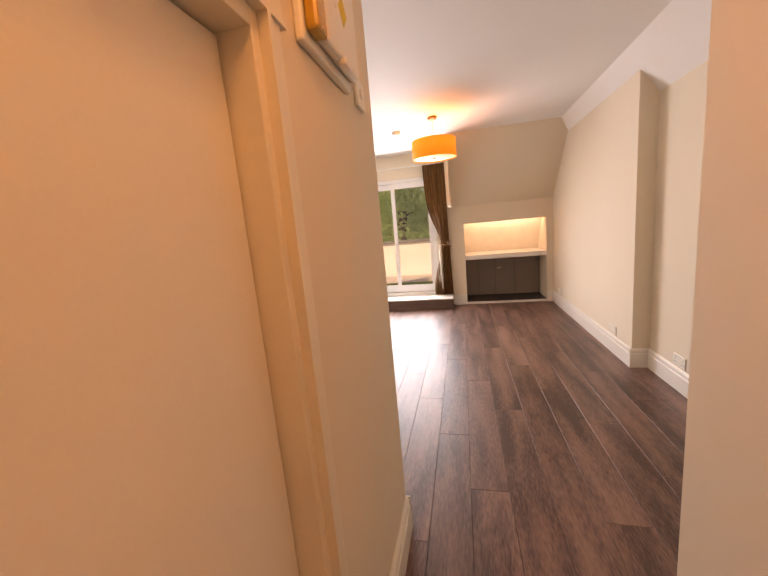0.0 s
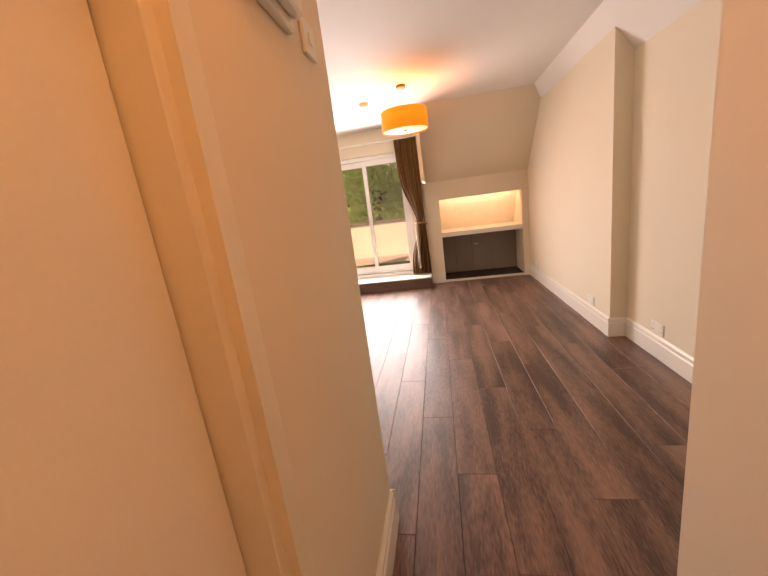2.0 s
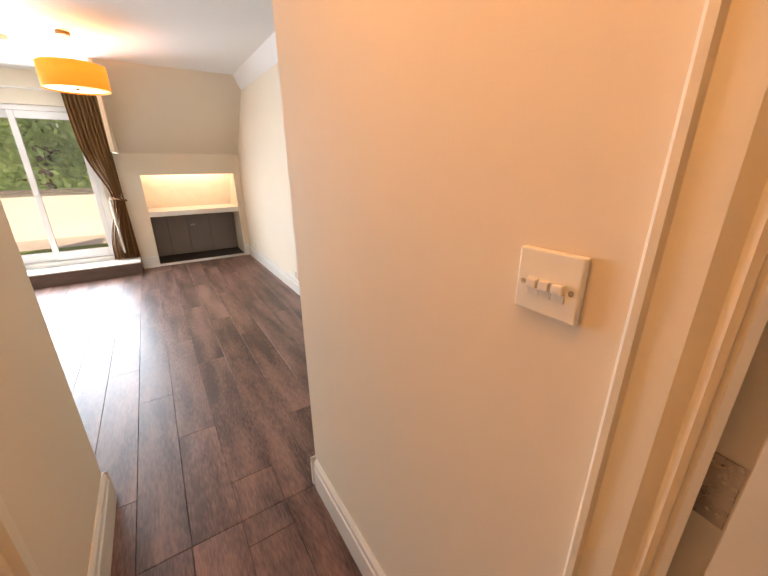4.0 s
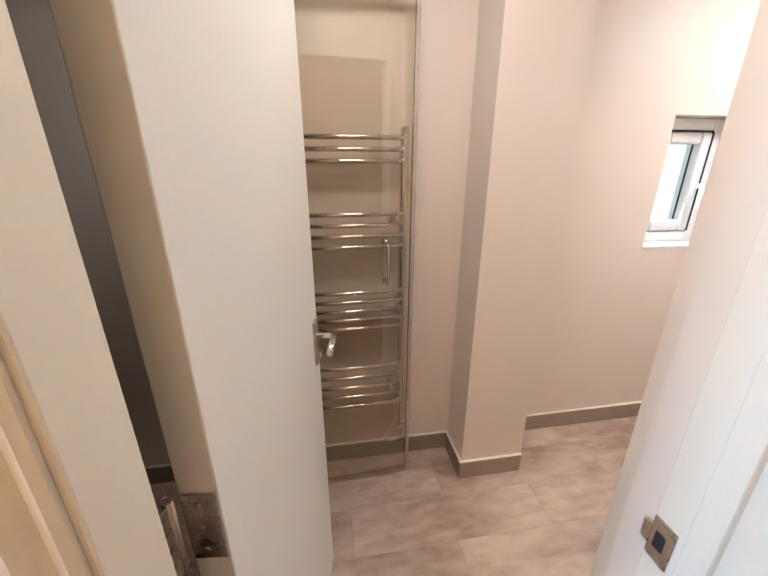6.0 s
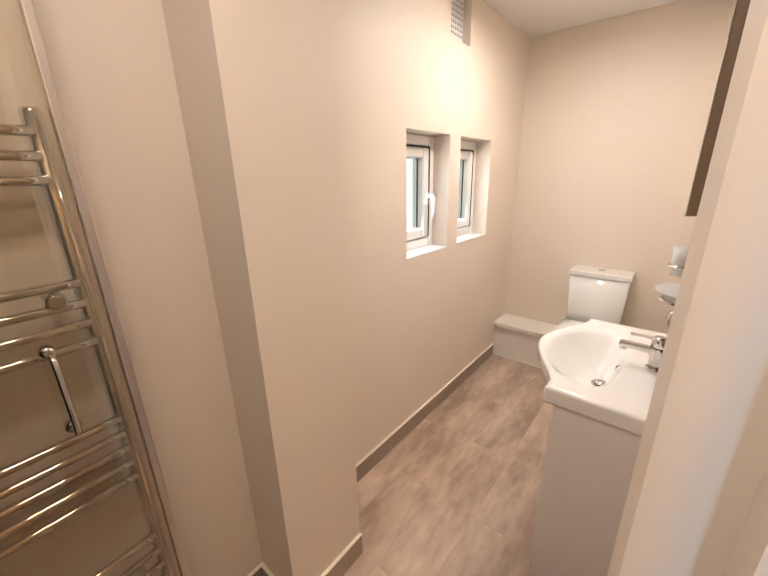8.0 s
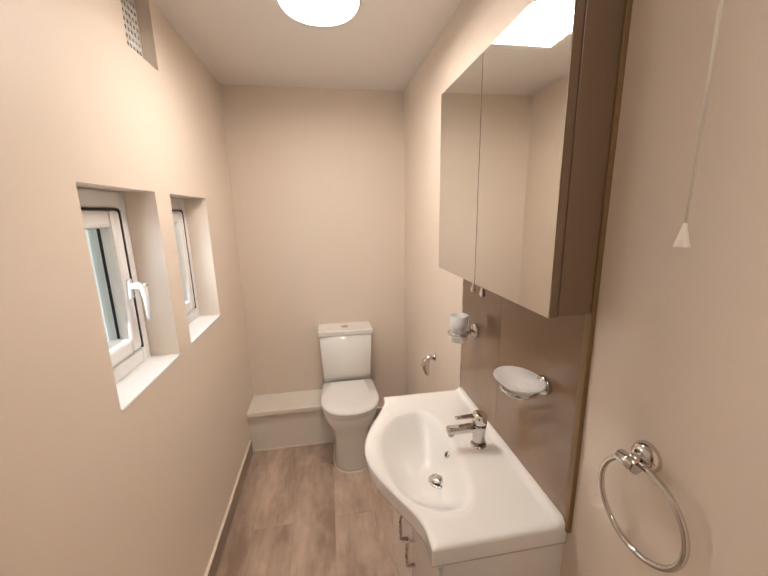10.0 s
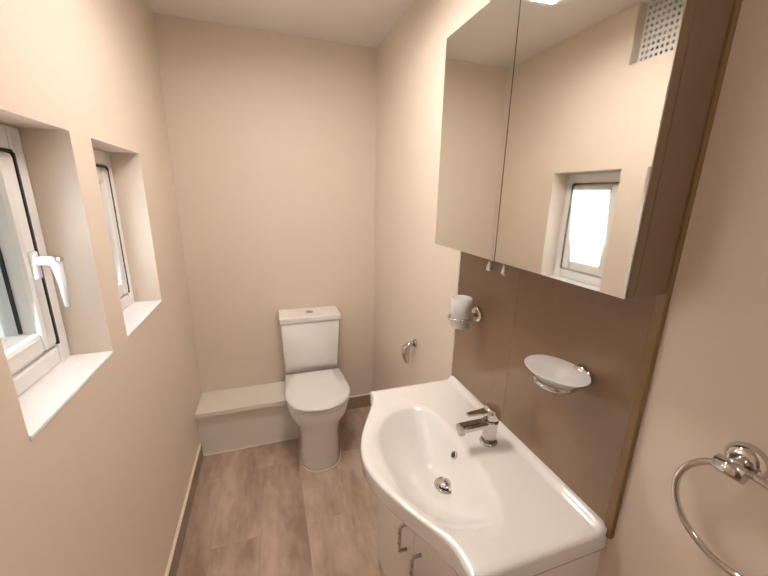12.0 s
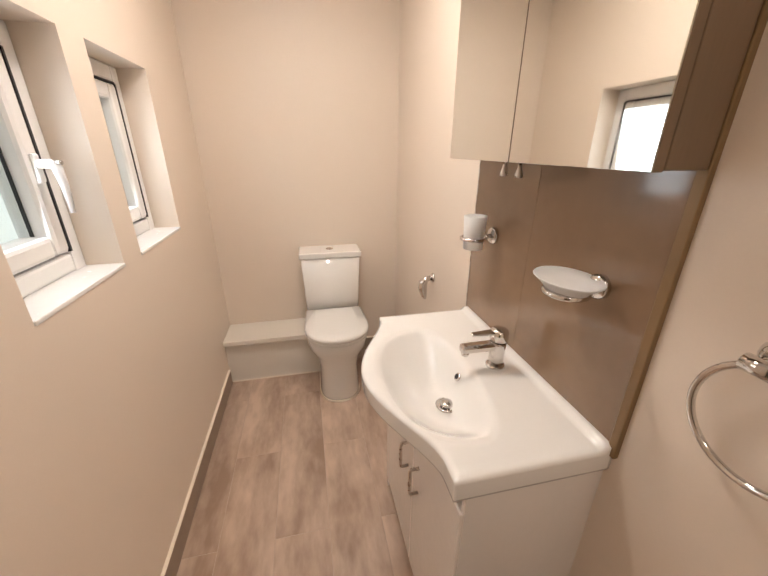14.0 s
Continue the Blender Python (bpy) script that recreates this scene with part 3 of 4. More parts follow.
# the leaf stands open into the bathroom
HINGE = (-0.128, -0.025)
ang = math.atan2(0.089, -0.628)
DM = Matrix.Translation((HINGE[0], HINGE[1], 0)) @ Matrix.Rotation(ang, 4, "Z")
dr = thing("bathroom_door", (0, 0, 0), "open white flush bathroom door with a steel lever handle", "door")


def dpart(name, bm, m, label="", parent=None):
    bmesh.ops.transform(bm, matrix=DM, verts=bm.verts)
    return part(name, bm, m, parent or dr, label)


leaf = dpart("leaf", box(0, 0.634, -0.044, 0.0, 0.008, 1.985, 0.002), M_DOOR)
for z in (0.22, 0.995, 1.72):
    h = dpart("hinge", box(-0.003, -0.001, -0.041, -0.002, z, z + 0.1, 0.0005, 1), M_STEEL, "steel butt hinge")
    k = tube([(-0.012, 0.004, z - 0.004), (-0.012, 0.004, z + 0.104)], 0.0065, 12)
    dpart("knuckle", k, M_STEEL, parent=h)
    dpart("frame_flap", box(-0.062, -0.012, 0.002, 0.0045, z, z + 0.1, 0.0005, 1), M_STEEL, parent=h)
    for q in (0.015, 0.05, 0.085):
        dpart("screw", lathe([(0.0035, -0.005), (0.0035, -0.003)], (0, -0.02, z + q), "x", 10), M_STEEL, parent=h)
for s, y in ((-1, -0.044), (1, 0.0)):
    d = 1 if s > 0 else -1
    pt = dpart("backplate", box(0.565, 0.605, min(y, y + d * 0.008), max(y, y + d * 0.008), 0.90, 1.03, 0.002), M_STEEL, "brushed steel backplate")
    dpart("lever", tube([(0.585, y + d * 0.006, 0.985), (0.585, y + d * 0.04, 0.985), (0.583, y + d * 0.05, 0.985), (0.575, y + d * 0.054, 0.985), (0.49, y + d * 0.054, 0.982)], [0.009, 0.009, 0.0095, 0.0095, 0.0085], 12), M_CHROME, "bright chrome lever", parent=pt)
    dpart("thumbturn", box(0.578, 0.592, min(y + d * 0.008, y + d * 0.02), max(y + d * 0.008, y + d * 0.02), 0.918, 0.938, 0.003), M_CHROME, parent=pt)
dpart("latch_plate", box(0.634, 0.6355, -0.033, -0.011, 0.94, 1.02, 0.0005, 1), M_STEEL)


# ---- bathroom: windows and vent ----
def small_window(i, ya, yb, handle):
    wi = tagged(new("window_%d" % i), "small white framed casement window in a deep reveal", "window", kind="structure")
    wi.location = (-1.42, (ya + yb) / 2, 1.04)
    bpy.context.view_layer.update()
    za, zb, xa, xb = 1.04, 1.645, -1.445, -1.372
    part("window_sill", box(-1.40, WX + 0.004, ya + 0.001, yb - 0.001, 1.04, 1.052, 0.003), M_PVC, wi)
    for a in ((xa, xb, ya, ya + 0.05, za, zb), (xa, xb, yb - 0.05, yb, za, zb), (xa, xb, ya + 0.05, yb - 0.05, zb - 0.055, zb), (xa, xb, ya + 0.05, yb - 0.05, za + 0.012, za + 0.062)):
        bar("window_frame", a, wi, 0.008)
    ia, ib, ja, jb = ya + 0.056, yb - 0.056, za + 0.068, zb - 0.061
    for a in ((ia - 0.007, ia, ja, jb), (ib, ib + 0.007, ja, jb)):
        part("gasket", box(xa + 0.01, xb + 0.004, a[0], a[1], a[2], a[3]), M_GASKET, wi, "black rubber seal")
    part("gasket", box(xa + 0.01, xb + 0.004, ia, ib, jb, jb + 0.006), M_GASKET, wi, "black rubber seal")
    for a in ((xa, xb + 0.006, ia, ia + 0.055, ja, jb), (xa, xb + 0.006, ib - 0.055, ib, ja, jb), (xa, xb + 0.006, ia + 0.055, ib - 0.055, jb - 0.055, jb), (xa, xb + 0.006, ia + 0.055, ib - 0.055, ja, ja + 0.055)):
        bar("sash", a, wi, 0.012)
    for a in ((ia + 0.055, ia + 0.059, ja + 0.055, jb - 0.055), (ib - 0.059, ib - 0.055, ja + 0.055, jb - 0.055)):
        part("glazing_seal", box(xa + 0.034, xa + 0.041, a[0], a[1], a[2], a[3]), M_GASKET, wi)
    p = part("pane", box(xa + 0.03, xa + 0.036, ia + 0.05, ib - 0.05, ja + 0.05, jb - 0.05), M_PANE, wi)
    p.visible_shadow = False
    if handle:
        y = ib - 0.028
        h = part("handle", box(xb + 0.004, xb + 0.016, y - 0.012, y + 0.012, 1.29, 1.36, 0.006), M_PVC, wi, "white window handle with a chrome lock button")
        part("lever", tube([(xb + 0.014, y, 1.335), (xb + 0.04, y, 1.335), (xb + 0.05, y + 0.002, 1.325), (xb + 0.052, y + 0.005, 1.28), (xb + 0.05, y + 0.008, 1.215)], [0.011, 0.012, 0.012, 0.009, 0.006], 10), M_PVC, h)
        part("lock_button", lathe([(0.006, 0), (0.006, 0.012), (0.004, 0.014)], (xb + 0.052, y, 1.338), "x", 12), M_CHROME, h)


small_window(2, 1.69, 2.082, True)
small_window(3, 2.20, 2.606, False)

vent = thing("wall_vent", (-1.35, 2.155, 2.08), "white perforated metal vent plate in a recess", "vent")
bm = bmesh.new()
n, va, vb, wa, wb = 9, 2.056, 2.254, 2.084, 2.316
cy, cz = (vb - va) / (2 * n + 1), (wb - wa) / (2 * n + 1)
for i in range(n + 1):
    bx(bm, -1.322, -1.319, va, vb, wa + 2 * i * cz, wa + (2 * i + 1) * cz)
for i in range(n):
    for j in range(n + 1):
        bx(bm, -1.322, -1.319, va + 2 * j * cy, va + (2 * j + 1) * cy, wa + (2 * i + 1) * cz, wa + (2 * i + 2) * cz)
part("perforated_plate", bm, M_PVC, vent)
part("duct", box(-1.346, -1.343, va, vb, wa, wb), M_GASKET, vent, "dark duct behind the plate")

# ---- bathroom ceiling lamp ----
cl = thing("ceiling_lamp", (-0.685, 2.12, CB), "round flush ceiling lamp with a glowing diffuser", "ceiling lamp")
part("base", lathe([(0.139, 2.267), (0.142, 2.273), (0.142, CB - 0.001)], (-0.685, 2.12, 0), n=48), M_WHITE, cl)
part("diffuser", lathe([(0.05, 2.241), (0.105, 2.245), (0.128, 2.254), (0.137, 2.2665)], (-0.685, 2.12, 0), n=48), M_LAMP, cl, "glowing opal diffuser")

# ---- towel radiator ----
ra = thing("towel_radiator", (-1.18, 0.24, 0.25), "chrome ladder towel radiator with curved bars", "towel radiator")
RXX = -1.178
for y in (0.005, 0.452):
    part("post", tube([(RXX, y, 0.325), (RXX, y, 0.33), (RXX, y, 1.562), (RXX, y, 1.568)], [0.012, 0.016, 0.016, 0.012], 16), M_CHROME, ra)
for z0, dz, k in ((1.447, 0.0405, 3), (1.129, 0.042, 4), (0.775, 0.0403, 5), (0.381, 0.0503, 5)):
    for i in range(k):
        z = z0 + dz * i
        part("bar", tube([(RXX + 0.012 + 0.014 * math.sin(math.pi * j / 12), 0.01 + 0.437 * j / 12, z) for j in range(13)], 0.0095, 10), M_CHROME, ra)
for y, z in ((0.055, 1.229), (0.405, 1.229), (0.055, 0.46), (0.405, 0.46)):
    part("wall_bracket", lathe([(0.014, -1.23), (0.014, -1.226), (0.008, -1.222), (0.008, -1.165), (0.017, -1.163), (0.017, -1.148), (0.012, -1.145)], (0, y, z), "x", 16), M_CHROME, ra)
part("supply_valve", tube([(RXX, 0.452, 0.33), (RXX, 0.452, 0.24), (RXX, 0.452, 0.20), (RXX - 0.03, 0.452, 0.19), (-1.229, 0.452, 0.19)], [0.009, 0.012, 0.012, 0.009, 0.009], 12), M_CHROME, ra)
part("supply_valve", tube([(RXX, 0.005, 0.33), (RXX, 0.005, 0.24), (RXX, 0.005, 0.20), (RXX - 0.03, 0.005, 0.19), (-1.229, 0.005, 0.19)], [0.009, 0.012, 0.012, 0.009, 0.009], 12), M_CHROME, ra)
ca = thing("radiator_cable", (-1.2, 0.5, 0.13), "thin pale cable with a white fused spur", "cable")
part("spur_box", box(-1.2299, -1.217, 0.475, 0.52, 0.12, 0.20, 0.003), M_WHITE, ca)
part("cable", tube([(-1.214, 0.497, 0.17), (-1.20, 0.47, 0.12), (-1.19, 0.40, 0.115), (-1.195, 0.37, 0.16), (-1.19, 0.42, 0.22), (RXX, 0.452, 0.31)], 0.004, 8), M_WHITE, ca)

# ---- shower screen folded back in front of the radiator ----
sc = thing("shower_screen", (-1.09, 0.2, 0), "clear glass shower screen with chrome edge and handle", "shower screen")
SM = Matrix.Translation((-1.110, 0.482, 0)) @ Matrix.Rotation(math.atan2(-0.90, 0.045), 4, "Z")


def spart(name, bm, m, label=""):
    bmesh.ops.transform(bm, matrix=SM, verts=bm.verts)
    return part(name, bm, m, sc, label)


g = spart("glass_panel", box(0.008, 0.90, -0.003, 0.003, 0.02, 2.0), M_SHGLASS, "clear glass")
g.visible_shadow = False
spart("edge_profile", box(0.0, 0.016, -0.010, 0.010, 0.012, 2.01, 0.003), M_SATIN, "satin chrome edge")
spart("bottom_profile", box(0.016, 0.90, -0.008, 0.008, 0.0, 0.024, 0.003), M_SHGLASS)
spart("top_profile", box(0.016, 0.90, -0.010, 0.010, 1.995, 2.015, 0.003), M_STEEL)
spart("handle", tube([(0.115, 0.002, 1.158), (0.115, 0.045, 1.158), (0.115, 0.052, 1.152), (0.115, 0.054, 1.14), (0.115, 0.054, 1.022), (0.115, 0.052, 1.010), (0.115, 0.045, 1.003), (0.115, 0.002, 1.003)], 0.0055, 10), M_CHROME, "chrome pull handle")
for z in (1.003, 1.158):
    spart("handle_boss", lathe([(0.012, 0.003), (0.012, 0.014), (0.008, 0.02)], (0.115, 0, z), "y", 16), M_CHROME)

# ---- toilet and pipe boxing ----
bo = thing("pipe_boxing", (-1.0, 3.0, 0), "white painted pipe boxing with a lid board", "boxing")
part("front_board", box(WX + 0.002, -0.70, 2.915, FAR - 0.002, 0, 0.268), M_DOOR, bo)
part("lid_board", box(WX + 0.002, -0.70, 2.885, FAR - 0.002, 0.27, 0.30, 0.003), M_DOOR, bo)
part("caulk_bead", box(WX + 0.012, -0.70, 2.908, 2.915, 0, 0.006, 0.001, 1), M_CAULK, bo)

TX = -0.610
to = thing("toilet", (TX, 2.85, 0), "white ceramic close-coupled toilet with closed lid", "toilet")


def dshape(cx, yb, yf, half, k=24):
    """A D-shaped outline: flat behind at yb, round in front at yf."""
    pts = [(cx + half * 0.94, yb)]
    ym = yf + half * 1.12
    for i in range(k + 1):
        a = math.pi * i / k
        pts.append((cx + half * math.copysign(abs(math.cos(a)) ** 0.86, math.cos(a)), ym - (ym - yf) * math.sin(a) ** 0.9))
    pts.append((cx - half * 0.94, yb))
    return pts


def loft(rings):
    bm = bmesh.new()
    R = [[bm.verts.new((x, y, z)) for x, y in o] for o, z in rings]
    n = len(R[0])
    for A, B in zip(R, R[1:]):
        for j in range(n):
            bm.faces.new((A[j], A[(j + 1) % n], B[(j + 1) % n], B[j])).smooth = True
    bm.faces.new(R[0][::-1])
    bm.faces.new(R[-1])
    bmesh.ops.recalc_face_normals(bm, faces=bm.faces[:])
    return bm


part("pan", loft([(dshape(TX, 3.10, 2.595, 0.113), 0.0), (dshape(TX, 3.10, 2.59, 0.116), 0.02), (dshape(TX, 3.10, 2.60, 0.108), 0.20), (dshape(TX, 3.10, 2.59, 0.128), 0.27), (dshape(TX, 3.10, 2.555, 0.165), 0.33), (dshape(TX, 3.10, 2.545, 0.172), 0.385), (dshape(TX, 3.10, 2.55, 0.168), 0.392)]), M_CERAMIC, to)
part("seat", loft([(dshape(TX, 2.93, 2.545, 0.17), 0.394), (dshape(TX, 2.93, 2.538, 0.178), 0.398), (dshape(TX, 2.93, 2.538, 0.178), 0.41), (dshape(TX, 2.93, 2.545, 0.172), 0.414)]), M_SEAT, to)
part("seat_lid", loft([(dshape(TX, 2.935, 2.54, 0.174), 0.416), (dshape(TX, 2.935, 2.532, 0.181), 0.42), (dshape(TX, 2.935, 2.532, 0.181), 0.432), (dshape(TX, 2.935, 2.545, 0.17), 0.440), (dshape(TX, 2.93, 2.60, 0.12), 0.442)]), M_SEAT, to)
part("cistern", smooth(loft([([(TX - 0.16, 3.115), (TX + 0.16, 3.115), (TX + 0.16, 2.975), (TX + 0.15, 2.96), (TX - 0.15, 2.96), (TX - 0.16, 2.975)], 0.393), ([(TX - 0.165, 3.115), (TX + 0.165, 3.115), (TX + 0.165, 2.975), (TX + 0.155, 2.955), (TX - 0.155, 2.955), (TX - 0.165, 2.975)], 0.50), ([(TX - 0.176, 3.115), (TX + 0.176, 3.115), (TX + 0.176, 2.96), (TX + 0.166, 2.945), (TX - 0.166, 2.945), (TX - 0.176, 2.96)], 0.762)])), M_CERAMIC, to)
part("cistern_lid", box(TX - 0.184, TX + 0.184, 2.936, 3.117, 0.764, 0.80, 0.008, 3), M_CERAMIC, to)
fb2 = part("flush_button", lathe([(0.023, 0.80), (0.023, 0.804), (0.019, 0.806)], (TX, 3.02, 0), n=24), M_CHROME, to, "chrome dual flush button")
part("button_split", box(TX - 0.0008, TX + 0.0008, 3.0, 3.04, 0.806, 0.8065), M_GASKET, fb2)
for s in (-1, 1):
    part("seat_hinge", tube([(TX + s * 0.07 - 0.02, 2.942, 0.425), (TX + s * 0.07 + 0.02, 2.942, 0.425)], 0.011, 12), M_CHROME, to)
part("caulk_bead", loft([(dshape(TX, 3.10, 2.583, 0.122), 0.0), (dshape(TX, 3.10, 2.59, 0.116), 0.006)]), M_CAULK, to)

# ---- vanity unit and basin ----
va_ = thing("vanity_unit", (-0.32, 1.69, 0), "white gloss two-door vanity unit with slim steel handles", "vanity unit")
part("carcass", box(-0.452, -0.17, 1.375, 2.0, 0.06, 0.66), M_VANITY, va_)
part("plinth", box(-0.435, -0.17, 1.38, 1.995, 0, 0.06), M_VANITY, va_)
part("side_panel", box(-0.472, -0.158, 1.362, 1.375, 0, 0.757, 0.001, 1), M_VANITY, va_)
part("side_panel", box(-0.472, -0.168, 2.0, 2.01, 0, 0.757, 0.001, 1), M_VANITY, va_)
for a, b, hy in ((1.365, 1.6605, 1.612), (1.6635, 2.0, 1.708)):
    d = part("door", box(-0.478, -0.4525, a, b, 0.065, 0.70, 0.004, 3), M_VANITY, va_)
    part("handle", tube([(-0.478, hy, 0.545), (-0.500, hy, 0.545), (-0.504, hy, 0.540), (-0.504, hy, 0.455), (-0.500, hy, 0.450), (-0.478, hy, 0.450)], 0.0052, 8), M_STEEL, d, "slim brushed steel D handle")

ba = thing("basin", (-0.33, 1.69, 0.75), "white ceramic basin with a bowed front and side shelf", "basin")
YA, YB, XB, ZT = 1.352, 2.034, -0.163, 0.815
BY, BX = 1.672, -0.408   # deepest part of the bowl


def front_x(y):
    u = min(max((y - 1.405) / 0.605, 0), 1)
    return -0.503 - 0.114 * (0.5 - 0.5 * math.cos(2 * math.pi * u)) ** 0.72


def top_z(x, y):
    q = (y - BY) / 0.242
    f = (x - BX) / (0.168 if x < BX else 0.082)
    r = (abs(q) ** 2.3 + abs(f) ** 2.3) ** (1 / 2.3)
    u = min(max((r - 0.22) / 0.74, 0), 1)
    z = ZT - 0.110 * (1 - u ** 1.7) ** 1.25 - 0.004 * max(0, min(1, (1.03 - r) / 0.05))
    back = x - (XB - 0.028)
    if back > 0:
        z += 0.012 * min(1, back / 0.012)
    side = min(y - YA, YB - y)
    rim = max(0, 0.016 - min(side, (x - front_x(y)))) / 0.016
    return z - 0.006 * rim ** 2


bm = bmesh.new()
NU, NV = 110, 60
G = [[None] * (NV + 1) for _ in range(NU + 1)]
for i in range(NU + 1):
    y = YA + (YB - YA) * i / NU
    xf = front_x(y)
    for j in range(NV + 1):
        x = xf + (XB - xf) * j / NV
        G[i][j] = bm.verts.new((x, y, top_z(x, y)))
for i in range(NU):
    for j in range(NV):
        bm.faces.new((G[i][j], G[i][j + 1], G[i + 1][j + 1], G[i + 1][j])).smooth = True
loop = [G[i][0] for i in range(NU + 1)] + [G[NU][j] for j in range(1, NV + 1)] + [G[i][NV] for i in range(NU - 1, -1, -1)] + [G[0][j] for j in range(NV - 1, 0, -1)]
prev = loop
for dz, k in ((0.012, -0.012), (0.048, 0.0), (0.056, 0.03), (0.085, 0.35), (0.115, 0.75)):
    ring = []
    for v in loop:
        x, y = v.co.x, v.co.y
        xi = max(x, -0.476) if k > 0 else x
        yi = min(max(y, 1.372), 2.012)
        kk = max(0, k)
        hang = max(0.0, -x - 0.503) / 0.114      # the belly hangs only under the bowed front
        zz = ZT - dz if dz < 0.06 else ZT - 0.056 - (dz - 0.056) * min(1, hang * 1.6 + 0.02)
        ring.append(bm.verts.new((x + (xi - x) * kk, y + (yi - y) * min(1, kk * 3), zz)))
    m_ = len(loop)
    for j in range(m_):
        bm.faces.new((prev[j], ring[j], ring[(j + 1) % m_], prev[(j + 1) % m_])).smooth = True
    prev = ring
bmesh.ops.recalc_face_normals(bm, faces=bm.faces[:])
part("bowl", bm, M_CERAMIC, ba)
zd = top_z(-0.386, 1.664)
dn = part("drain", lathe([(0.031, zd + 0.001), (0.032, zd + 0.004), (0.024, zd + 0.006), (0.022, zd + 0.002)], (-0.386, 1.664, 0), n=32), M_CHROME, ba, "chrome drain ring")
part("plug", lathe([(0.018, zd + 0.003), (0.019, zd + 0.011), (0.014, zd + 0.015), (0.004, zd + 0.016)], (-0.386, 1.664, 0), n=32), M_CHROME, dn)
zo = top_z(-0.346, 1.69)
ov = lathe([(0.011, -0.002), (0.0115, 0.003), (0.008, 0.004)], (0, 0, 0), "z", 24)
bmesh.ops.transform(ov, matrix=Matrix.Translation((-0.348, 1.69, zo + 0.002)) @ Matrix.Rotation(radians(-55), 4, "Y"), verts=ov.verts)
ovp = part("overflow", ov, M_CHROME, ba, "chrome overflow ring")
ov = lathe([(0.0075, 0.003), (0.0075, 0.0046)], (0, 0, 0), "z", 20)
bmesh.ops.transform(ov, matrix=Matrix.Translation((-0.348, 1.69, zo + 0.002)) @ Matrix.Rotation(radians(-55), 4, "Y"), verts=ov.verts)
part("overflow_hole", ov, M_GASKET, ovp)

tp = thing("basin_tap", (-0.25, 1.67, ZT), "chrome single-lever basin mixer tap", "tap")
part("base_ring", lathe([(0.026, ZT - 0.001), (0.026, ZT + 0.005), (0.022, ZT + 0.008)], (-0.25, 1.67, 0), n=32), M_CHROME, tp)
part("body", lathe([(0.021, ZT + 0.004), (0.020, ZT + 0.03), (0.022, ZT + 0.07), (0.023, ZT + 0.078)], (-0.25, 1.67, 0), n=32), M_CHROME, tp)
part("spout", box(-0.358, -0.24, 1.655, 1.685, ZT + 0.054, ZT + 0.077, 0.008, 3), M_CHROME, tp)
part("aerator", lathe([(0.010, ZT + 0.046), (0.011, ZT + 0.055)], (-0.344, 1.67, 0), n=20), M_CHROME, tp)
lv = part("lever_cap", lathe([(0.022, ZT + 0.080), (0.0245, ZT + 0.083), (0.0245, ZT + 0.106), (0.021, ZT + 0.113), (0.008, ZT + 0.116)], (-0.25, 1.67, 0), n=32), M_CHROME, tp)
part("lever", prism([(-0.332, 1.663), (-0.25, 1.656), (-0.25, 1.684), (-0.332, 1.677)], "z", ZT + 0.103, ZT + 0.110, 0.003), M_CHROME, lv)

# ---- splashback ----
sb = thing("splashback", (-0.16, 1.7, 0.82), "brown glossy splashback panels with brass edge trim", "splashback")
part("panel", box(-0.1685, -0.162, 1.362, 1.7185, 0.815, 1.97), M_SPLASH, sb)
part("panel", box(-0.1685, -0.162, 1.7195, 2.034, 0.815, 1.97), M_SPLASH, sb)
part("edge_trim", box(-0.1715, -0.1575, 1.343, 1.362, 0.80, 1.97, 0.002), M_BRASS, sb, "aged brass edge trim")
part("edge_trim", box(-0.170, -0.162, 2.034, 2.038, 0.82, 1.97, 0.001), M_STEEL, sb, "thin steel edge trim")

# ---- mirror cabinet ----
mc = thing("mirror_cabinet", (-0.21, 1.695, 1.344), "beige wall cabinet, coloured darker for shade, with two mirror doors", "mirror cabinet")
part("carcass", box(-0.247, -0.172, 1.346, 2.044, 1.346, 1.968, 0.002), M_CABSIDE, mc)
part("gap", box(-0.2495, -0.247, 1.352, 2.038, 1.352, 1.962), M_GASKET, mc)
for a, b, ky in ((1.345, 1.7015, 1.672), (1.7045, 2.046, 1.735)):
    d = part("door", box(-0.2665, -0.2495, a, b, 1.344, 1.97, 0.001, 1), M_CABSIDE, mc)
    part("mirror", box(-0.2695, -0.2670, a + 0.0005, b - 0.0005, 1.3445, 1.9695, 0.0006, 1), M_MIRROR, d, "silvered mirror")
    part("knob", lathe([(0.004, 1.3435), (0.005, 1.333), (0.009, 1.318), (0.009, 1.314), (0.006, 1.312)], (-0.258, ky, 0), n=20), M_STEEL, d, "small drop-shaped steel knob")

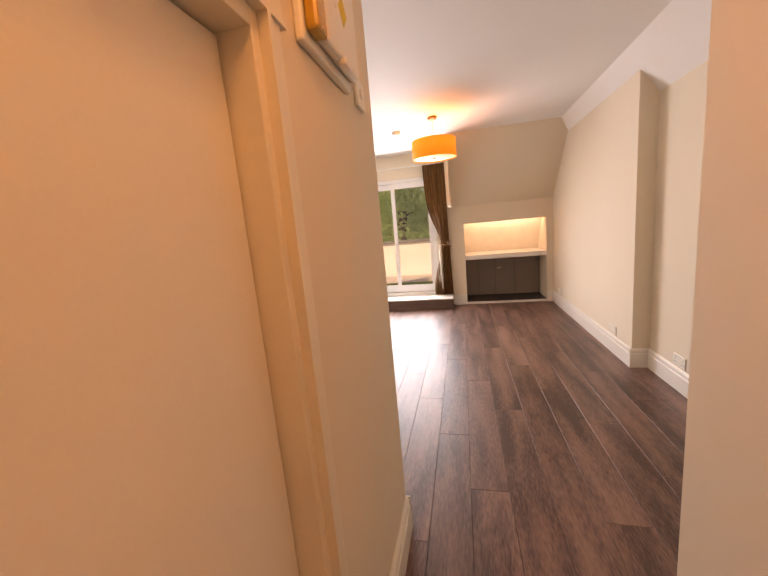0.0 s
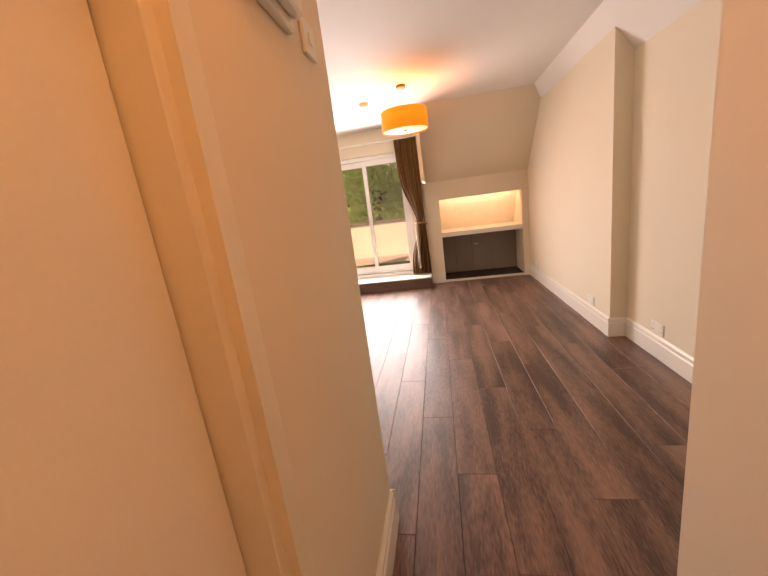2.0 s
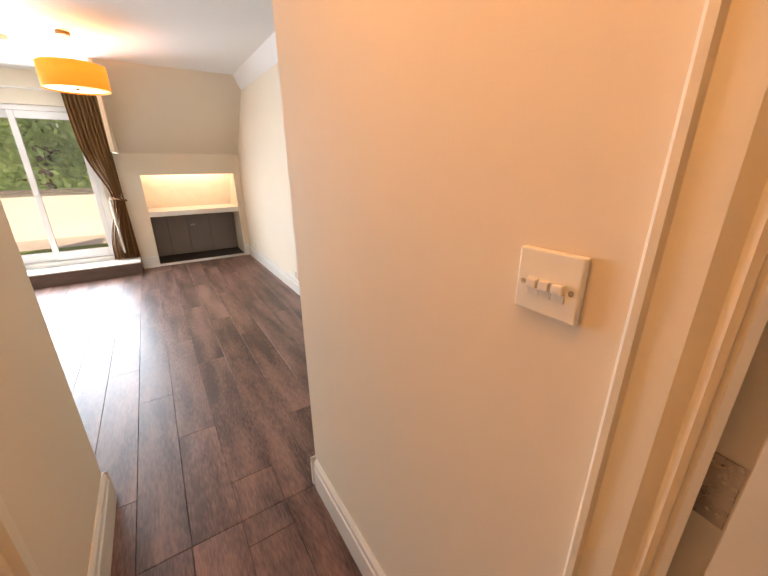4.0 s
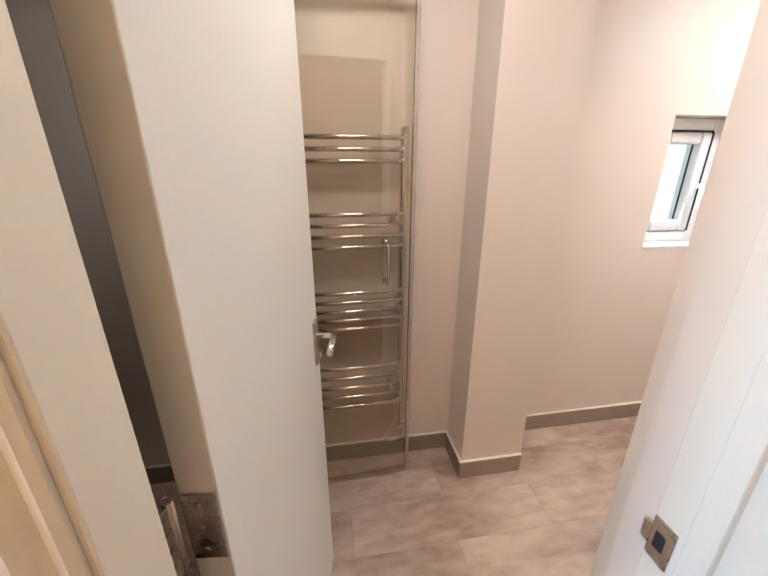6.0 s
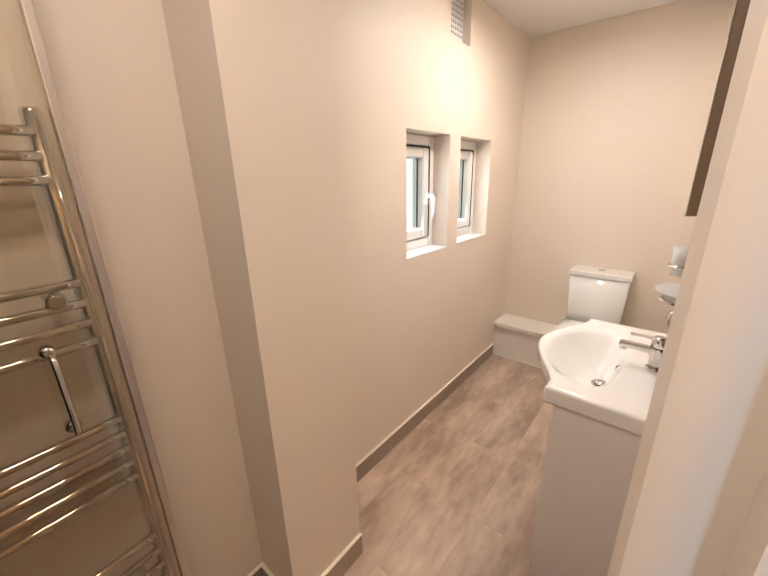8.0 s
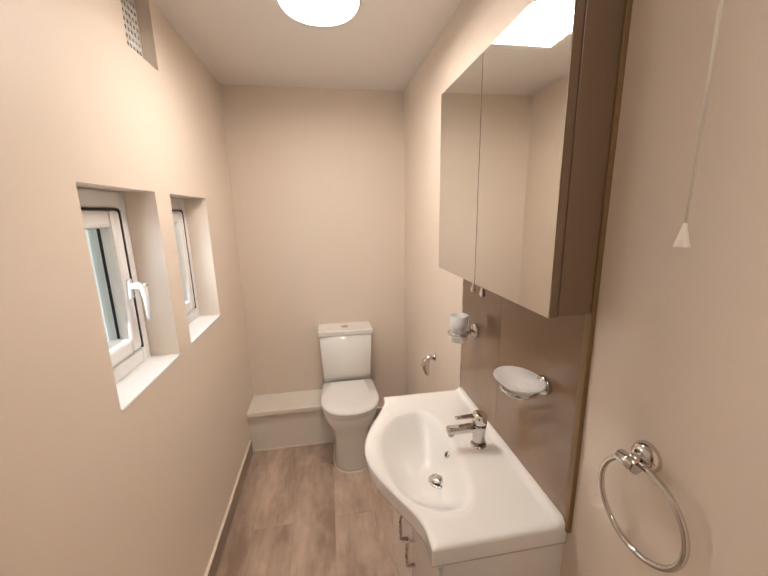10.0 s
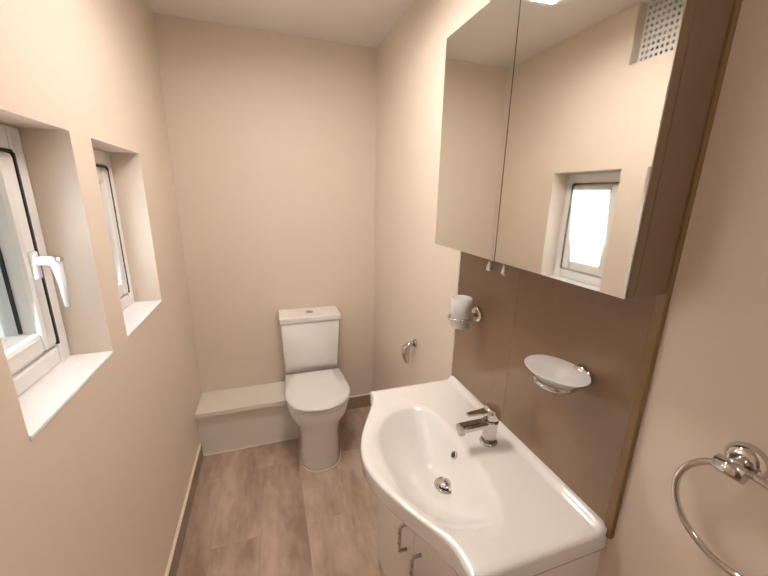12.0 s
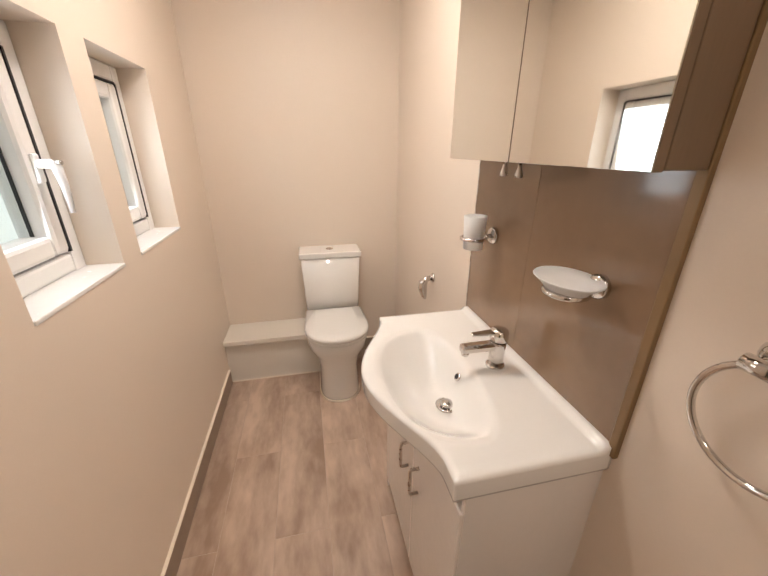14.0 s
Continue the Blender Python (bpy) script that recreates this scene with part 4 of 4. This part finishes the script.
# ---- wall fittings ----
tu = thing("tumbler_holder", (-0.1685, 1.895, 1.125), "frosted glass tumbler in a chrome wall holder", "tumbler holder")
part("wall_boss", lathe([(0.026, -0.1685), (0.026, -0.178), (0.02, -0.184), (0.012, -0.186)], (0, 1.895, 1.125), "x"), M_CHROME, tu)
part("arm", tube([(-0.183, 1.895, 1.125), (-0.205, 1.895, 1.122)], 0.007), M_CHROME, tu)
ring = [(-0.238 + 0.036 * math.cos(2 * math.pi * i / 32), 1.895 + 0.036 * math.sin(2 * math.pi * i / 32), 1.12) for i in range(32)]
part("ring", tube(ring, 0.0055, 10, True), M_CHROME, tu)
part("tumbler", lathe([(0.026, 1.088), (0.029, 1.088), (0.034, 1.188), (0.031, 1.188), (0.0265, 1.094), (0.002, 1.094)], (-0.238, 1.895, 0)), M_FROST, tu, "frosted glass tumbler")
so = thing("soap_dish", (-0.1685, 1.475, 1.12), "frosted glass soap dish in a chrome wall holder", "soap dish")
part("wall_boss", lathe([(0.026, -0.1685), (0.026, -0.178), (0.02, -0.184), (0.012, -0.186)], (0, 1.475, 1.12), "x"), M_CHROME, so)
part("arm", tube([(-0.183, 1.475, 1.12), (-0.20, 1.478, 1.112)], 0.007), M_CHROME, so)
ring = [(-0.235 + 0.040 * math.cos(2 * math.pi * i / 32), 1.487 + 0.040 * math.sin(2 * math.pi * i / 32), 1.110) for i in range(32)]
part("ring", tube(ring, 0.0065, 10, True), M_CHROME, so)
part("dish", lathe([(0.03, 1.104), (0.037, 1.105), (0.046, 1.120), (0.067, 1.137), (0.065, 1.139), (0.042, 1.122), (0.002, 1.114)], (-0.235, 1.490, 0), squash=(0.88, 1.12)), M_FROST, so, "oval frosted glass dish")
rh = thing("robe_hook", (-0.157, 2.41, 0.83), "small chrome robe hook on the wall", "hook")
part("wall_boss", lathe([(0.022, -0.157), (0.022, -0.166), (0.015, -0.172)], (0, 2.41, 0.800), "x"), M_CHROME, rh)
part("hook", tube([(-0.17, 2.41, 0.800), (-0.195, 2.41, 0.797), (-0.212, 2.41, 0.777), (-0.214, 2.41, 0.750), (-0.205, 2.41, 0.710), (-0.198, 2.41, 0.693)], [0.012, 0.015, 0.021, 0.022, 0.014, 0.006], 14), M_CHROME, rh)
tr = thing("towel_ring", (-0.157, 1.19, 1.13), "chrome towel ring on a wall boss", "towel ring")
part("wall_boss", lathe([(0.027, -0.157), (0.027, -0.166), (0.021, -0.176), (0.014, -0.18)], (0, 1.19, 1.13), "x"), M_CHROME, tr)
part("arm", tube([(-0.175, 1.19, 1.13), (-0.20, 1.19, 1.128)], 0.009), M_CHROME, tr)
part("clasp", tube([(-0.2, 1.172, 1.125), (-0.2, 1.208, 1.125)], 0.012, 14), M_CHROME, tr)
ring = [(-0.188, 1.170 + 0.083 * math.sin(2 * math.pi * i / 48), 1.043 + 0.083 * math.cos(2 * math.pi * i / 48)) for i in range(48)]
part("ring", tube(ring, 0.0055, 12, True), M_CHROME, tr)
pc = thing("pull_cord", (-0.241, 1.124, CB), "white light pull cord with a bell-shaped end", "pull cord")
part("cord", tube([(-0.241, 1.124, CB - 0.02), (-0.241, 1.124, 1.535)], 0.0018, 8), M_WHITE, pc)
part("pull", lathe([(0.0085, 1.508), (0.009, 1.510), (0.006, 1.521), (0.003, 1.535), (0.002, 1.54)], (-0.241, 1.124, 0), n=20), M_WHITE, pc)
part("ceiling_switch", lathe([(0.038, CB - 0.001), (0.038, CB - 0.02), (0.03, CB - 0.03), (0.01, CB - 0.032)], (-0.241, 1.124, 0)), M_WHITE, pc)

# ---- outdoors ----
solid("ground", box(-300, 300, -300, 300, -3.4, -3.2), M_GROUND, "grassy ground far below", "ground")
solid("terrace_floor", box(-0.5, 6, -10.2, -6.32, -0.2, 0.0), M_DECK, "pale paved roof terrace", "terrace")
solid("terrace_turf", box(0.6, 5, -8.6, -6.6, 0.0, 0.02), M_TURF, "green artificial turf on the terrace", "turf")
solid("terrace_parapet", box(-0.5, 6, -10.2, -10.0, 0.0, 0.93), M_RENDER, "white rendered terrace parapet", "parapet")
solid("terrace_coping", box(-0.5, 6, -10.25, -9.95, 0.93, 1.0), M_COPING, "dark stone coping on the parapet", "coping")
solid("facing_wall", box(-4.6, -4.4, -4, 40, -3.2, 7), M_ROOF, "pale rendered wall of the neighbouring house", "wall")


def tree(x, y, h, seed):
    rnd = random.Random(seed)
    t = thing("tree", (x, y, -3.2), "tall leafy green deciduous tree", "tree", "trees beyond the terrace")
    b = tube([(x, y, -3.2), (x + 0.1, y, 0), (x - 0.1, y, h * 0.55), (x, y, h)], [0.3, 0.24, 0.16, 0.04], 10)
    tips = []
    for i in range(16):
        z = -0.5 + (h + 0.2) * i / 16
        a = rnd.uniform(0, 6.28)
        l = rnd.uniform(1.4, 2.6) * (1 - 0.5 * i / 16)
        e = (x + l * math.cos(a), y + l * math.sin(a), z + l * 0.45)
        tube([(x, y, z), ((x + e[0]) / 2, (y + e[1]) / 2, z + l * 0.12), e], [0.08, 0.05, 0.015], 6, bm=b)
        tips += [Vector(e), Vector(((x + e[0]) / 2, (y + e[1]) / 2, z + l * 0.15))]
    part("trunk", b, M_BARK, t)
    vs, fs = [], []
    for tip in tips:
        for k in range(320):
            c = tip + Vector((rnd.gauss(0, 0.55), rnd.gauss(0, 0.55), rnd.gauss(0, 0.42)))
            u = Vector((rnd.uniform(-1, 1), rnd.uniform(-1, 1), rnd.uniform(-1, 1))).normalized()
            v = u.orthogonal().normalized()
            s = rnd.uniform(0.08, 0.16)
            o = len(vs)
            vs += [c + u * s, c + v * s * 0.55, c - u * s, c - v * s * 0.55 + u.cross(v) * s * 0.2]
            fs += [(o, o + 1, o + 2), (o, o + 2, o + 3)]
    me = bpy.data.meshes.new("crown")
    me.from_pydata([q - Vector(t.location) for q in vs], [], fs)
    me.materials.append(M_LEAF)
    new("crown", me).parent = t


for i, (x, y, h) in enumerate(((0.2, -16.5, 6.5), (3.0, -15.5, 7.2), (5.6, -17.5, 6.4), (1.6, -20.5, 8.0), (8.5, -18, 7.0), (-2.5, -19, 6.6))):
    tree(x, y, h, i + 3)

# ---- floor pieces ----
def plank_mesh(wd, ln, material, name):
    b = box(-wd / 2, wd / 2, -ln / 2, ln / 2, -0.006, 0.0)
    top = [e for e in b.edges if all(v.co.z > -0.001 for v in e.verts)]
    bmesh.ops.bevel(b, geom=top, offset=0.0012, segments=1, affect="EDGES")
    return mesh_of(b, name, material)


def lay(parent, name, material, x0, x1, y0, y1, wd, ln, gap, shift, phase, cache):
    i = 0
    x = x0
    while x < x1 - 0.01:
        w_ = min(wd, x1 - x)
        y = y0 - ((i * shift + phase) % 1.0) * ln
        while y < y1 - 0.01:
            a, b = max(y, y0), min(y + ln, y1)
            if b - a > 0.02:
                key = (round(w_, 3), round(b - a, 3))
                if key not in cache:
                    cache[key] = plank_mesh(w_ - gap, b - a - gap, material, name)
                ob = new(name, cache[key])
                ob.location = (x + w_ / 2, (a + b) / 2, 0)
                ob.parent = parent
            y += ln
        x += wd
        i += 1


C1, C2 = {}, {}
lay(floor_hall, "plank", M_PLANK, -0.985 + 0.004, 3.2, -6.11, -1.19, 0.19, 1.285, 0.0015, 0.37, 0.13, C1)
lay(floor_hall, "plank", M_PLANK, -0.03, 0.826, -1.19, 1.9, 0.19, 1.285, 0.0015, 0.37, 0.53, C1)
lay(floor_bath, "tile", M_TILE, -1.35, -0.04, -0.85, FAR, 0.205, 0.84, 0.0022, 0.5, 0.762, C2)
